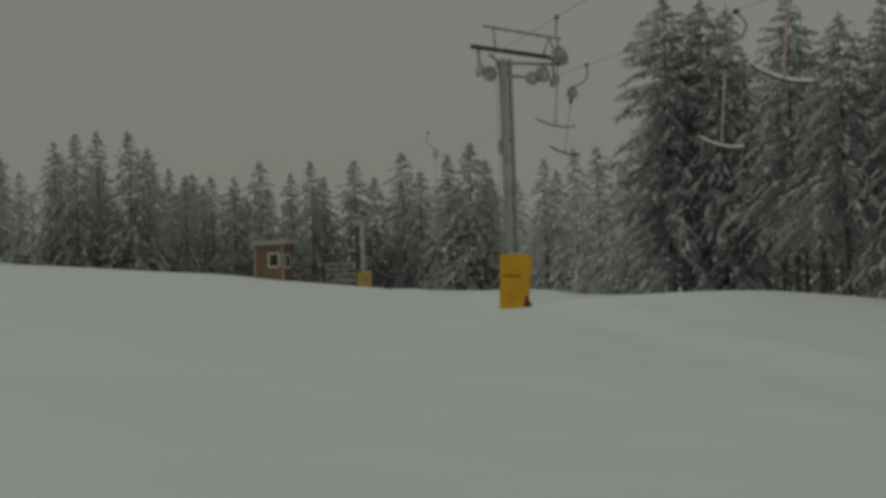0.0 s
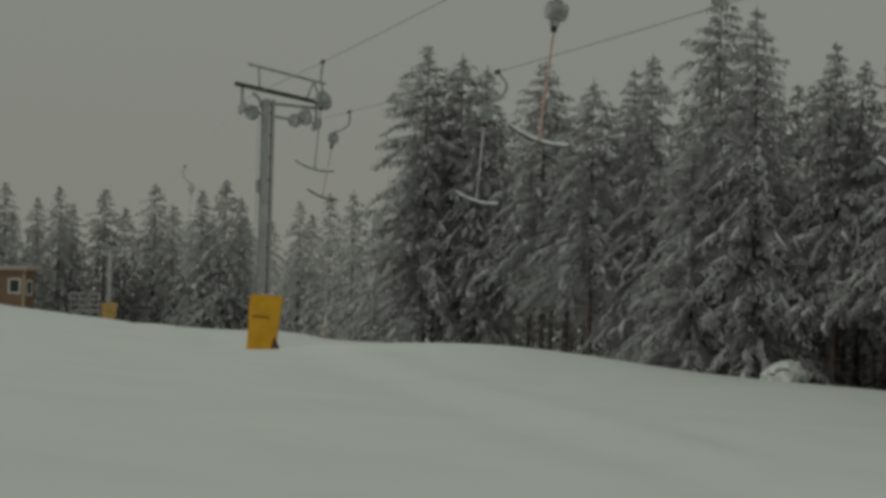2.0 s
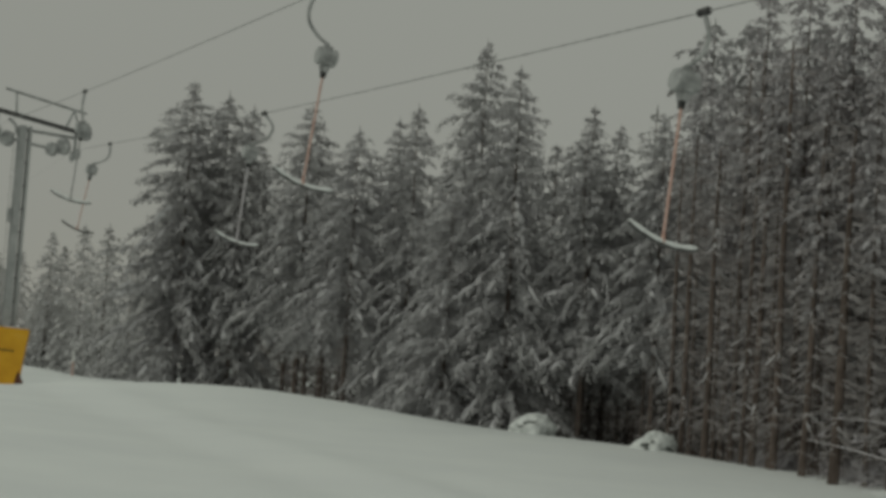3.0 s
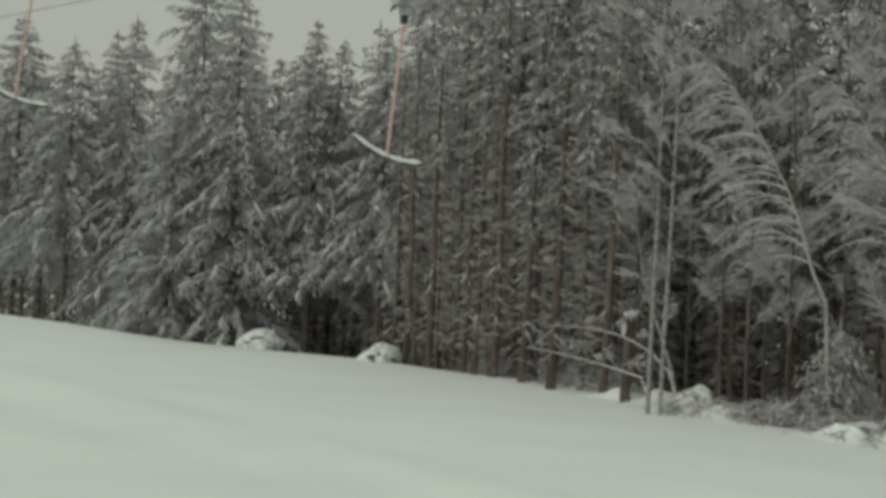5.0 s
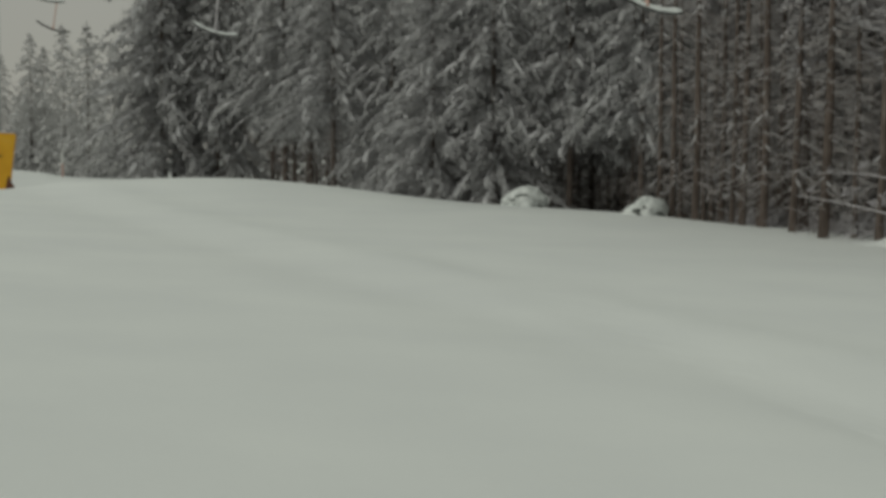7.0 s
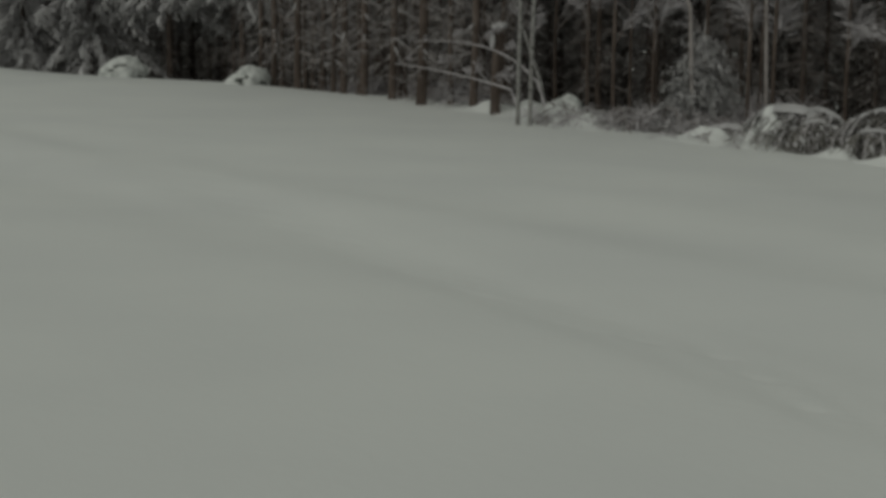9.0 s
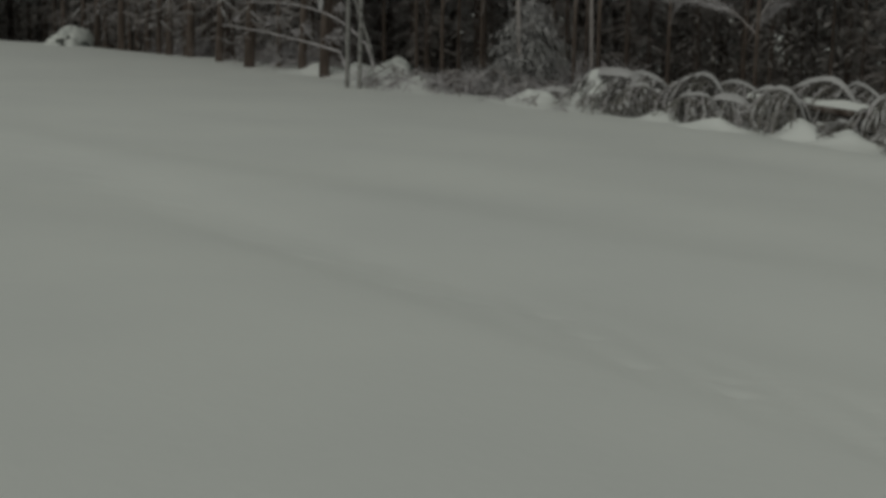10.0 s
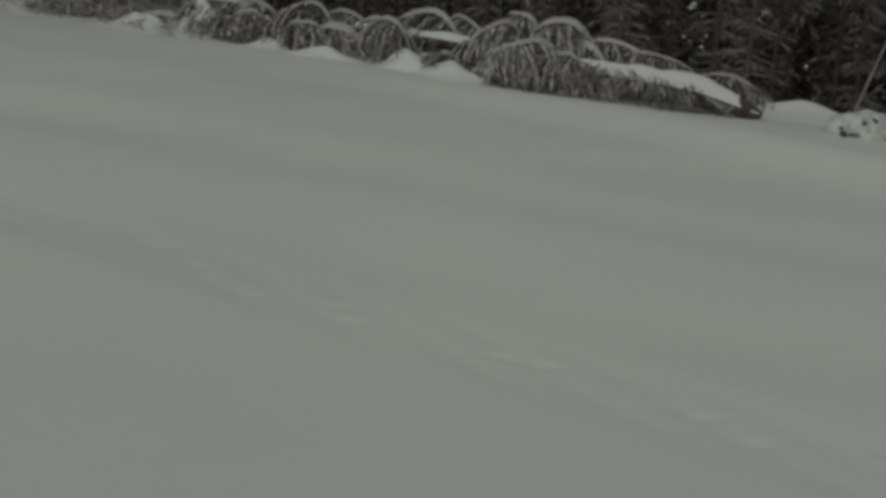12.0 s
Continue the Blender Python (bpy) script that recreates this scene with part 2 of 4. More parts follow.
def snow_ground():
    ss, pp = spread(420, 10, 700, 5) + 2.0, spread(420, 10, 600, 5) + 6.0
    S, P = np.meshgrid(ss, pp, indexing="ij")
    Z = terrain(S, P)
    near = np.exp(-(S ** 2 + P ** 2) / 900)
    rnd = np.random.RandomState(4)
    for k in range(26):  # wind and piste relief, longer along the slope
        a, wl, ph = rnd.normal(0, 0.5), rnd.uniform(2.0, 14.0), rnd.uniform(0, 6.28)
        Z = Z + 0.0004 * wl * np.sin((np.sin(a) * S * 0.5 + np.cos(a) * P) * 2 * np.pi / wl + ph + 1.3 * np.sin(S / (wl * 1.7) + ph))
    # the lift track, a shallow trough with a soft rim
    q = P - (7.4 + 0.03 * S)
    Z = Z - 0.06 * np.exp(-(q / 0.9) ** 2) + 0.05 * np.exp(-((q - 2.0) / 0.8) ** 2)
    for fs, fp in FOOTPRINTS:
        d2 = ((S - fs) / 0.075) ** 2 + ((P - fp) / 0.055) ** 2
        Z = Z - 0.020 * np.exp(-d2)
    band = np.exp(-((P - (5.43 + 0.27 * S)) / 0.46) ** 4) * (S > -8) * (S < 24)  # trampled strip
    Z = Z + band * (0.003 * np.sin(19.1 * S + 13 * P) * np.sin(17.3 * P + 8.1 * S) + 0.003 * np.sin(11.7 * S - 15 * P) - 0.02)
    # soft drifted ridges that run down towards the fallen trees
    for c0, k, h, w in ((15.0, 0.10, 0.05, 1.6), (11.5, 0.16, 0.05, 1.2)):
        q = P - (c0 + k * S)
        Z = Z + h * np.exp(-(q / w) ** 2) * np.exp(-((S - 6) / 16) ** 2)
    q = P - (15.3 + 0.48 * S)  # a drift with a gentle near side and a crest
    Z = Z + 0.33 * np.where(q < 0, np.exp(-(q / 0.85) ** 2), np.exp(-(q / 0.8) ** 2)) * np.exp(-((S - 4.5) / 6) ** 2)
    X, Y = S * ES[0] + P * EP[0], S * ES[1] + P * EP[1]
    n, m = S.shape
    verts = np.stack([X, Y, Z], -1).reshape(-1, 3)
    i, j = np.meshgrid(np.arange(n - 1), np.arange(m - 1), indexing="ij")
    a = (i * m + j).ravel()
    faces = np.stack([a, a + m, a + m + 1, a + 1], -1)
    ob = new("ground", mesh_from("ground", verts.tolist(), faces[:, ::-1].tolist(), SNOW, True))
    tagged(ob, "snow-covered ski slope with soft swells and footprints", "ground", kind="structure")


snow_ground()

# ================= trees =================
class Soup:
    """Loose quads and triangles gathered for one mesh."""

    def __init__(self):
        self.v, self.f = [], []

    def kite(self, a, along, side, width, belly=0.45):
        n = len(self.v)
        mid = a + along * belly
        self.v += [a, mid + side * width, a + along, mid - side * width]
        self.f.append((n, n + 1, n + 2, n + 3))

    def ridge(self, pts, side, widths, heights):
        n, k = len(self.v), len(pts)
        for q, w, h in zip(pts, widths, heights):
            self.v += [q - side * w, q + Vector((0, 0, h)), q + side * w]
        for i in range(k - 1):
            a, b = n + 3 * i, n + 3 * i + 3
            self.f += [(a, a + 1, b + 1, b), (a + 1, a + 2, b + 2, b + 1)]

    def mesh(self, name, mat, smooth=False):
        return mesh_from(name, self.v, self.f, mat, smooth)


def bough(needles, snow, rng, start, a, length, rise, sag, step, load, fat, ridge, hang):
    """One limb: short side twigs in two rows, sprays that hang from them, and snow along the top."""
    d, n, up = Vector((math.cos(a), math.sin(a), 0)), Vector((-math.sin(a), math.cos(a), 0)), Vector((0, 0, 1))
    bend, sweep = rng.uniform(-0.24, 0.24), rng.uniform(-0.3, 0.3)

    def point(u):
        return start + d * (length * (u - 0.16 * u * u)) + n * (bend * length * u * u) + up * (length * (rise * u - sag * u * u))

    count = max(3, round(length / step))
    for k in range(count):
        u = 0.1 + 0.9 * (k + rng.random()) / count
        q = point(u)
        lt = min(0.85, 0.12 + 0.27 * length) * (1.05 - 0.5 * u) * (0.55 + u if u < 0.45 else 1.0) * rng.uniform(0.55, 1.2) + 0.08
        for sd in (-1, 1):
            way = (d * rng.uniform(0.45, 1.0) + n * (sd * rng.uniform(0.5, 1.0) + sweep) + up * rng.uniform(-0.65, -0.05)) * lt
            across = way.cross(up).normalized()
            w = fat * rng.uniform(0.7, 1.3)
            needles.kite(q, way, across, w)
            if rng.random() < load:
                snow.kite(q + up * (0.7 * w) + way * 0.15, way * rng.uniform(0.5, 0.95), across, w * rng.uniform(0.6, 1.3))
            for _ in range(hang):
                v = rng.uniform(0.2, 1.0)
                drop = (up * -1 + d * rng.uniform(-0.3, 0.7) + n * rng.uniform(-0.6, 0.6)) * (rng.uniform(0.10, 0.26) * (0.6 + 0.2 * length))
                needles.kite(q + way * v, drop, across if rng.random() < 0.6 else d, fat * rng.uniform(0.6, 1.25), 0.45)
    u = rng.uniform(0.1, 0.3)
    while u < 0.95:  # snow lies in separate pillows
        us = [u, u + 0.1, u + 0.2, min(1.0, u + 0.3)] if step < 0.2 else [u, u + 0.14, min(1.0, u + 0.3)]
        top = ridge * min(1.6, 0.4 + 0.35 * length) * rng.uniform(0.5, 1.5)
        ws = [0.2 * top, top, 0.9 * top * rng.uniform(0.6, 1.2), 0.15 * top][:len(us) - 1] + [0.15 * top]
        snow.ridge([point(min(1.0, v)) + up * 0.02 + n * rng.uniform(-0.06, 0.06) for v in us], n, ws, [w * rng.uniform(0.5, 0.9) for w in ws])
        u += rng.uniform(0.3, 0.55)


def spruce_meshes(seed, h, r, base, gap, per, step, load=0.55, droop=0.5, trunk_r=None, fat=0.04, dead=0, power=0.85, ridge=0.06, leaf=None, twig=None, hang=1, tops=1, reach=0.85, tuck=0.0):
    """Trunk, crown, snow load and dead lower branches of one spruce. tops: leaders of its crown; reach: longest dead branch; tuck: how far the lowest boughs are shortened."""
    rng = random.Random(seed)
    needles, snow, bare = Soup(), Soup(), Soup()
    tr = trunk_r or 0.0105 * h
    bm = bmesh.new()
    zs = [0, 0.12, 0.5, 0.1 * h, 0.3 * h, 0.6 * h, h]
    lean = [(0.03 * rng.uniform(-1, 1), 0.03 * rng.uniform(-1, 1)) for _ in zs]
    tube(bm, [(0, 0, -0.6)] + [(lx, ly, z) for (lx, ly), z in zip(lean, zs)], [tr * 1.7, tr * 1.5, tr * 1.25, tr * 1.08, tr * 0.95, tr * 0.78, tr * 0.45, 0.012], 9)
    leaders = [(Vector((0, 0, 0)), 1.0)]
    for k in range(1, tops):
        a = 6.28 * k / (tops - 1) + rng.uniform(-0.5, 0.5)
        leaders.append((Vector((math.cos(a), math.sin(a), 0)) * rng.uniform(0.07, 0.1) * h, rng.uniform(0.9, 0.97)))
        off = leaders[-1][0]
        tube(bm, [(0, 0, 0.5 * h), off * 0.75 + Vector((0, 0, 0.64 * h)), off + Vector((0, 0, leaders[-1][1] * h))], [tr * 0.4, tr * 0.4, 0.012], 6)
    trunk = bpy.data.meshes.new("trunk")
    bm.to_mesh(trunk)
    bm.free()
    trunk.materials.append(BARK)
    trunk.polygons.foreach_set("use_smooth", [True] * len(trunk.polygons))
    for off, share in leaders:
        tip = h * share
        z = base if share == 1.0 else 0.62 * h
        while z < tip - 0.12:
            f = (tip - z) / (h - base)
            wave = 1 + 0.16 * noise.noise(Vector((z * 0.55, seed * 3.7, 0)))
            spread_r = (r * (f ** power) * min(1.0, 0.5 + 4.5 * f) * (1 - tuck * max(0.0, (f - 0.55) / 0.45)) * wave + 0.10) * (1.0 if tops == 1 or share == 1.0 and z < 0.6 * h else 0.75)
            count = max(4, round(per * (0.6 + 0.5 * f)))
            turn = rng.uniform(0, 6.28)
            for k in range(count):
                length = spread_r * rng.choice((0.5, 0.75, 0.9, 1.0, 1.08)) * rng.uniform(0.85, 1.12)
                a = turn + 2 * math.pi * k / count + rng.uniform(-0.3, 0.3)
                low = min(1, f * 2.2)
                rise = 0.18 - 0.34 * low * droop + rng.uniform(-0.16, 0.16)
                sag = droop * (0.12 + 0.24 * low) * rng.uniform(0.4, 1.5)
                bough(needles, snow, rng, off + Vector((0, 0, z + rng.uniform(-0.2, 0.2))), a, length, rise, sag, step, load, fat, ridge, hang)
            z += gap * (0.45 + 0.65 * min(1, f * 1.5)) * rng.uniform(0.8, 1.2)
        for side in (Vector((1, 0, 0)), Vector((0, 1, 0))):
            needles.kite(off + Vector((0, 0, tip - 0.5)), Vector((0, 0, 0.75)), side, 0.05, 0.3)
    up = Vector((0, 0, 1))
    for _ in range(dead):
        zz, a = 0.5 + (base + 0.15 * h - 0.5) * rng.random() ** 0.85, rng.uniform(0, 6.28)
        way = Vector((math.cos(a), math.sin(a), rng.uniform(-0.45, 0.05))) * (reach * rng.uniform(0.3, 1.0))
        q = Vector((0, 0, zz))
        bare.kite(q, way, up, rng.uniform(0.012, 0.02), 0.2)
        across = way.cross(up).normalized()
        for _k in range(4):
            u = rng.uniform(0.25, 0.95)
            bare.kite(q + way * u, way * rng.uniform(0.2, 0.45) + across * rng.choice((-1, 1)) * rng.uniform(0.1, 0.3) + up * rng.uniform(-0.25, 0.0), up, 0.014, 0.3)
        if twig != DEAD_TWIG:
            snow.kite(q + up * 0.02 + way * 0.1, way * 0.85, across, rng.uniform(0.015, 0.035), 0.4)
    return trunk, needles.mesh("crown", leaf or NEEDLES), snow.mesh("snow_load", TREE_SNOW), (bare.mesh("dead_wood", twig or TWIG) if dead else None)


def spruce(meshes, label, group):
    trunk, crown, snow, bare = meshes
    ob = thing("spruce_tree", label, "tree", group)
    part("trunk", trunk, None, ob)
    part("crown", crown, None, ob, "frosted drooping needle boughs")
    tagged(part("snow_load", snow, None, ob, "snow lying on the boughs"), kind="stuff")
    if bare:
        tagged(part("dead_wood", bare, None, ob, "thin dead rimed branches"), kind="stuff")
    ob.location = (0, 0, -400)
    return ob


def plant(proto, height, x, y, h, wide=1.0, turn=0.0, sink=0.0):
    k = h / height
    m = Matrix.Translation((x, y, ground(x, y) - sink)) @ Matrix.Rotation(turn, 4, "Z") @ Matrix.Diagonal((k * wide, k * wide, k, 1))
    ob = copy_thing(proto, m)
    ob.matrix_basis = m
    return ob


EDGE, BACK, FAR = "spruces along the forest edge", "spruces inside the forest", "spruces beyond the slope"
LADEN = "tall snow-laden spruce with drooping boughs, at the forest edge"
WIDE = [spruce(spruce_meshes(11 + i, 15, 4.9, 0.7, 0.52, 8, 0.14, 0.6, 0.75, None, 0.04, 40, 0.62, 0.085), LADEN, EDGE) for i in range(2)]
MID = [spruce(spruce_meshes(14 + i, 15, 4.0, 5.0, 0.5, 8, 0.14, 0.6, 0.85, None, 0.04, 190, 0.6, 0.08), LADEN, EDGE) for i in range(2)]
SLIM = [spruce(spruce_meshes(17 + i, 15, 3.7, 1.2, 0.5, 8, 0.13, 0.55, 0.9, None, 0.04, 70, 0.62, 0.07), LADEN, EDGE) for i in range(2)]
FORKED = [spruce(spruce_meshes(21, 15, 4.0, 3.9, 0.5, 8, 0.14, 0.55, 0.85, None, 0.04, 60, 0.64, 0.07, tops=3), "spruce with three leaders and rimed drooping boughs", EDGE)]
TALL = [spruce(spruce_meshes(31 + i, 17, 2.0, (6.5, 8.5, 10.5)[i], 0.48, 7, 0.13, 0.5, 0.9, 0.105, 0.04, 330, 0.74, 0.07, RIMED_NEEDLES, RIMED_TWIG, reach=1.05, tuck=0.65), "tall spruce with bare brown lower trunk and rimed dead twigs", EDGE) for i in range(3)]
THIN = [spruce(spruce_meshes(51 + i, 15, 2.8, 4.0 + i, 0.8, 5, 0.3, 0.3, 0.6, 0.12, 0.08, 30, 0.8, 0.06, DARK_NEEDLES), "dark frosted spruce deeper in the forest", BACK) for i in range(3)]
ROW = [spruce(spruce_meshes(24 + i, 15, 4.0, 5.4, 0.62, 7, 0.32, 0.4, 0.85, None, 0.075, 60, 0.6, 0.08), "frosted spruce in the second row of the forest", EDGE) for i in range(2)]
BARE = [spruce(spruce_meshes(91 + i, 14, 2.2, 5.4 + 0.7 * i, 0.8, 5, 0.26, 0.1, 0.6, 0.072, 0.05, 140, 0.6, 0.03, None, DEAD_TWIG), "bare-stemmed spruce in the dark forest interior", BACK) for i in range(3)]
DIST = [spruce(spruce_meshes(71 + i, 12, 4.0, 0.3, 0.58, 8, 0.34, 0.2, 1.15, None, 0.105, 0, 0.68, 0.045, FAR_NEEDLES), "snow-dusted spruce beyond the slope, coloured pale for haze", FAR) for i in range(4)]
PROTOS = WIDE + MID + SLIM + FORKED + ROW + TALL + THIN + BARE + DIST
trng = random.Random(5)
TAKEN = []


def stand(kind, height, az, d, top, wide):
    """A tree at an azimuth and distance whose top stands at that angle above the eye."""
    x, y = polar(az, d)
    h = EYE + d * math.tan(radians(top)) - ground(x, y)
    TAKEN.append((x, y))
    return plant(kind[len(TAKEN) % len(kind)], height, x, y, h, wide, trng.uniform(0, 6.28))


# azimuth, distance, angle of the top, width
for kind, az, d, top, wide in [(WIDE[:1], 1.5, 78, 10.2, 1.05), (MID[:1], 2.9, 79, 9.9, 1.0), (SLIM[:1], 3.9, 76, 9.5, 0.9), (MID[1:], 6.2, 66, 9.7, 1.0), (MID[:1], 8.1, 58, 9.0, 1.0),
                               (SLIM[1:], 9.7, 60, 9.4, 0.85), (SLIM[:1], 10.4, 56, 10.0, 0.9), (WIDE[1:], 13.0, 50, 12.6, 0.85), (SLIM[1:], 14.4, 47, 11.7, 0.95), (WIDE[:1], 12.0, 48, 7.0, 1.0),
                               (MID[1:], 7.2, 64, 6.5, 1.0), (FORKED, 17.4, 46, 10.3, 0.95), (MID[:1], 20.2, 43, 9.9, 0.9)]:
    stand(kind, 15, az, d, top + 0.12, wide)
# the second row, which closes the gaps below the tops
for i in range(24):
    az = 1.2 + 0.86 * i + trng.uniform(-0.25, 0.25)
    stand(ROW, 15, az, 84 - 1.75 * az + trng.uniform(-2, 2), 6.8 + 0.09 * az + trng.uniform(-0.9, 0.7), 0.95)
for az, d, top, wide in [(21.7, 41, 12.4, 1.0), (24.0, 38, 15.7, 1.05), (25.6, 37, 16.8, 1.1), (27.3, 36, 16.4, 1.1), (29.4, 35, 17.4, 1.2), (22.6, 38.5, 12.0, 0.9), (24.7, 35.4, 12.6, 1.0),
                         (26.5, 34.2, 12.8, 1.0), (28.3, 32.8, 13.2, 1.0), (30.4, 33.5, 14.0, 1.0), (31.5, 36.5, 15.5, 1.0), (33.5, 36, 15.5, 1.0), (36.0, 35, 16.0, 1.0), (39.0, 34, 16.5, 1.0)]:
    stand(TALL, 17, az, d, top, wide)
for i in range(19):
    az = 22.0 + 1.3 * i + trng.uniform(-0.3, 0.3)
    stand(ROW, 15, az, 46 - 0.1 * az + trng.uniform(-1.5, 1.5), 11.5 + 0.08 * az + trng.uniform(-0.8, 0.8), 1.0)
for az, d, top, wide in [(-24.6, 128, 5.0, 1.2), (-23.7, 124, 4.0, 1.0), (-22.4, 128, 5.2, 1.0), (-21.6, 126, 5.4, 1.0), (-20.8, 130, 5.5, 0.9), (-19.6, 126, 5.5, 1.1), (-18.9, 128, 4.9, 1.1),
                         (-18.1, 133, 4.0, 0.9), (-17.5, 130, 3.7, 1.0), (-16.5, 132, 3.7, 1.0), (-15.6, 133, 3.7, 1.0), (-14.6, 134, 4.2, 1.1), (-13.4, 136, 3.7, 0.9)]:
    stand(DIST, 12, az, d, top + 0.2, wide)
for az, d, top, wide in [(-12.6, 138, 4.2, 1.0), (-12.1, 140, 3.6, 0.9), (-10.9, 140, 4.1, 1.2), (-10.1, 142, 3.4, 1.0), (-9.0, 140, 4.4, 1.1), (-8.3, 138, 3.7, 1.0), (-7.2, 132, 4.2, 1.0),
                         (-6.3, 130, 4.6, 1.2), (-5.7, 132, 4.0, 0.9), (-4.5, 128, 3.2, 1.0), (-3.4, 122, 3.9, 0.9), (-2.9, 124, 3.4, 0.9), (-2.2, 118, 4.3, 0.9), (-1.3, 112, 4.4, 1.0), (-0.3, 105, 3.6, 1.0), (0.6, 98, 4.0, 1.0)]:
    stand(DIST, 12, az, d, top + 0.2, wide)


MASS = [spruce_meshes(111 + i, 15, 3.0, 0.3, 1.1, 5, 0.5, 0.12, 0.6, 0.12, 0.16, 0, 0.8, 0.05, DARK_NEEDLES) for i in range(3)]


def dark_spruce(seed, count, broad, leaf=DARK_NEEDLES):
    """Trunk and crown of a spruce deep in the wood, in coarse clumps. leaf: colour with its shade or haze put in."""
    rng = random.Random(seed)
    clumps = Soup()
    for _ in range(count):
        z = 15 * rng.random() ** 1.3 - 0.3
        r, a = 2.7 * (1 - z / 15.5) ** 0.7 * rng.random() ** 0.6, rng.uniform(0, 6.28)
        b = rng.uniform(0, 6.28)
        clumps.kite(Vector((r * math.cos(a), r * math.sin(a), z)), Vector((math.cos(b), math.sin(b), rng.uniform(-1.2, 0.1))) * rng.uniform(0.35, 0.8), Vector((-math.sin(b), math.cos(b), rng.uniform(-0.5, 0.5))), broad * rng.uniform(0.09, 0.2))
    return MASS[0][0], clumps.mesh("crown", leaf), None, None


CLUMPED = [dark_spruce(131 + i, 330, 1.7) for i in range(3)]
HAZED = [dark_spruce(151 + i, 330, 1.7, FAR_NEEDLES) for i in range(2)]
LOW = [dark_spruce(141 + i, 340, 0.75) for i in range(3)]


def places(count, s_range, p_range, gap, keep):
    done = []
    for _ in range(count * 12):
        s, p = trng.uniform(*s_range), trng.uniform(*p_range)
        x, y = at(s, p)
        if keep(s, p) and not any((x - a) ** 2 + (y - b) ** 2 < gap * gap for a, b in TAKEN):
            TAKEN.append((x, y))
            done.append((x, y))
            if len(done) >= count:
                break
    return done


def scatter(spots, kinds, height, hs):
    for x, y in spots:
        plant(trng.choice(kinds), height, x, y, trng.uniform(*hs), trng.uniform(0.85, 1.15), trng.uniform(0, 6.28))


def joined_wood(name, label, jobs):
    """Trees too far in to tell apart, as one mesh. jobs: meshes of a tree, a height to scale by, and its place."""
    verts, faces, mats, base = [], [], [], 0
    slots = [BARK, NEEDLES, TREE_SNOW, TWIG, DARK_NEEDLES, FAR_NEEDLES]
    cache = {}
    for meshes, k, x, y, wide, turn in jobs:
        c, s = math.cos(turn) * k * wide, math.sin(turn) * k * wide
        for me in meshes:
            if me is None:
                continue
            if me.name not in cache:
                co = np.empty(len(me.vertices) * 3)
                me.vertices.foreach_get("co", co)
                cache[me.name] = (co.reshape(-1, 3), [tuple(f.vertices) for f in me.polygons])
            co, fs = cache[me.name]
            out = np.stack([co[:, 0] * c - co[:, 1] * s + x, co[:, 0] * s + co[:, 1] * c + y, co[:, 2] * k + ground(x, y)], -1)
            verts.append(out)
            faces += [tuple(v + base for v in f) for f in fs]
            mats += [slots.index(me.materials[0])] * len(fs)
            base += len(co)
    me = bpy.data.meshes.new(name)
    me.from_pydata(np.concatenate(verts).tolist(), [], faces)
    for m in slots:
        me.materials.append(m)
    me.polygons.foreach_set("material_index", mats)
    me.update()
    tagged(new(name, me), label, "woods", kind="stuff")


THIN_MESHES = [tuple(next((c.data for c in ob.children if c.name.startswith(n)), None) for n in ("trunk", "crown", "snow_load", "dead_wood")) for ob in THIN]
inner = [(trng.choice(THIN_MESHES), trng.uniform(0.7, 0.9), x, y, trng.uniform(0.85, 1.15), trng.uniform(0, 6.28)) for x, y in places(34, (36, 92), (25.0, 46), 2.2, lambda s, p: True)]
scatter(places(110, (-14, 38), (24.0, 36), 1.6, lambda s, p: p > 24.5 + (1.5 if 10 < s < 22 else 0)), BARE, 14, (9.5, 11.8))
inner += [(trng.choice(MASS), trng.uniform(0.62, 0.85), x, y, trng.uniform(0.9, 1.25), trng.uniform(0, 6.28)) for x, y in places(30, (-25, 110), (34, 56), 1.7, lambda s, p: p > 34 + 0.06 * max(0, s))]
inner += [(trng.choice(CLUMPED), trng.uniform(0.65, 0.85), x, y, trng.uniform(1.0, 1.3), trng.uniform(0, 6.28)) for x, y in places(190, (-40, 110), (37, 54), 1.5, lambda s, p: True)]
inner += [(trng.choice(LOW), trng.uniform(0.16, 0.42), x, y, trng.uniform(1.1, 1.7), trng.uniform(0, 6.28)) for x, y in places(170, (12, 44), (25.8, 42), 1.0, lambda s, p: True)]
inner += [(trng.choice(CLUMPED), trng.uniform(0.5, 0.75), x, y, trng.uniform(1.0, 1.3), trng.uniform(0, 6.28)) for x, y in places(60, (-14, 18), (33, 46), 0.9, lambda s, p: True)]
inner += [(trng.choice(HAZED), trng.uniform(0.5, 0.65), x, y, trng.uniform(1.3, 1.7), trng.uniform(0, 6.28)) for x, y in places(70, (150, 172), (-75, 42), 1.5, lambda s, p: True)]
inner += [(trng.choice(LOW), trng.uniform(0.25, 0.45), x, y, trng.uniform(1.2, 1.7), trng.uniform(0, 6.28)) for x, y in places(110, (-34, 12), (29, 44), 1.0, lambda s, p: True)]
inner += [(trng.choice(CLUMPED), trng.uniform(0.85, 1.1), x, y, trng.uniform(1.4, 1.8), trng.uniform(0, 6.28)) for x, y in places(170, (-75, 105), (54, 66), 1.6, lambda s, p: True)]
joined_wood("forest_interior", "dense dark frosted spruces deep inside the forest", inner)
scatter(places(46, (118, 170), (-70, 45), 2.8, lambda s, p: s > 134 - 0.1 * p), DIST, 12, (8.5, 11.0))
for ob in PROTOS:
    for o in (*ob.children_recursive, ob):
        bpy.data.objects.remove(o)

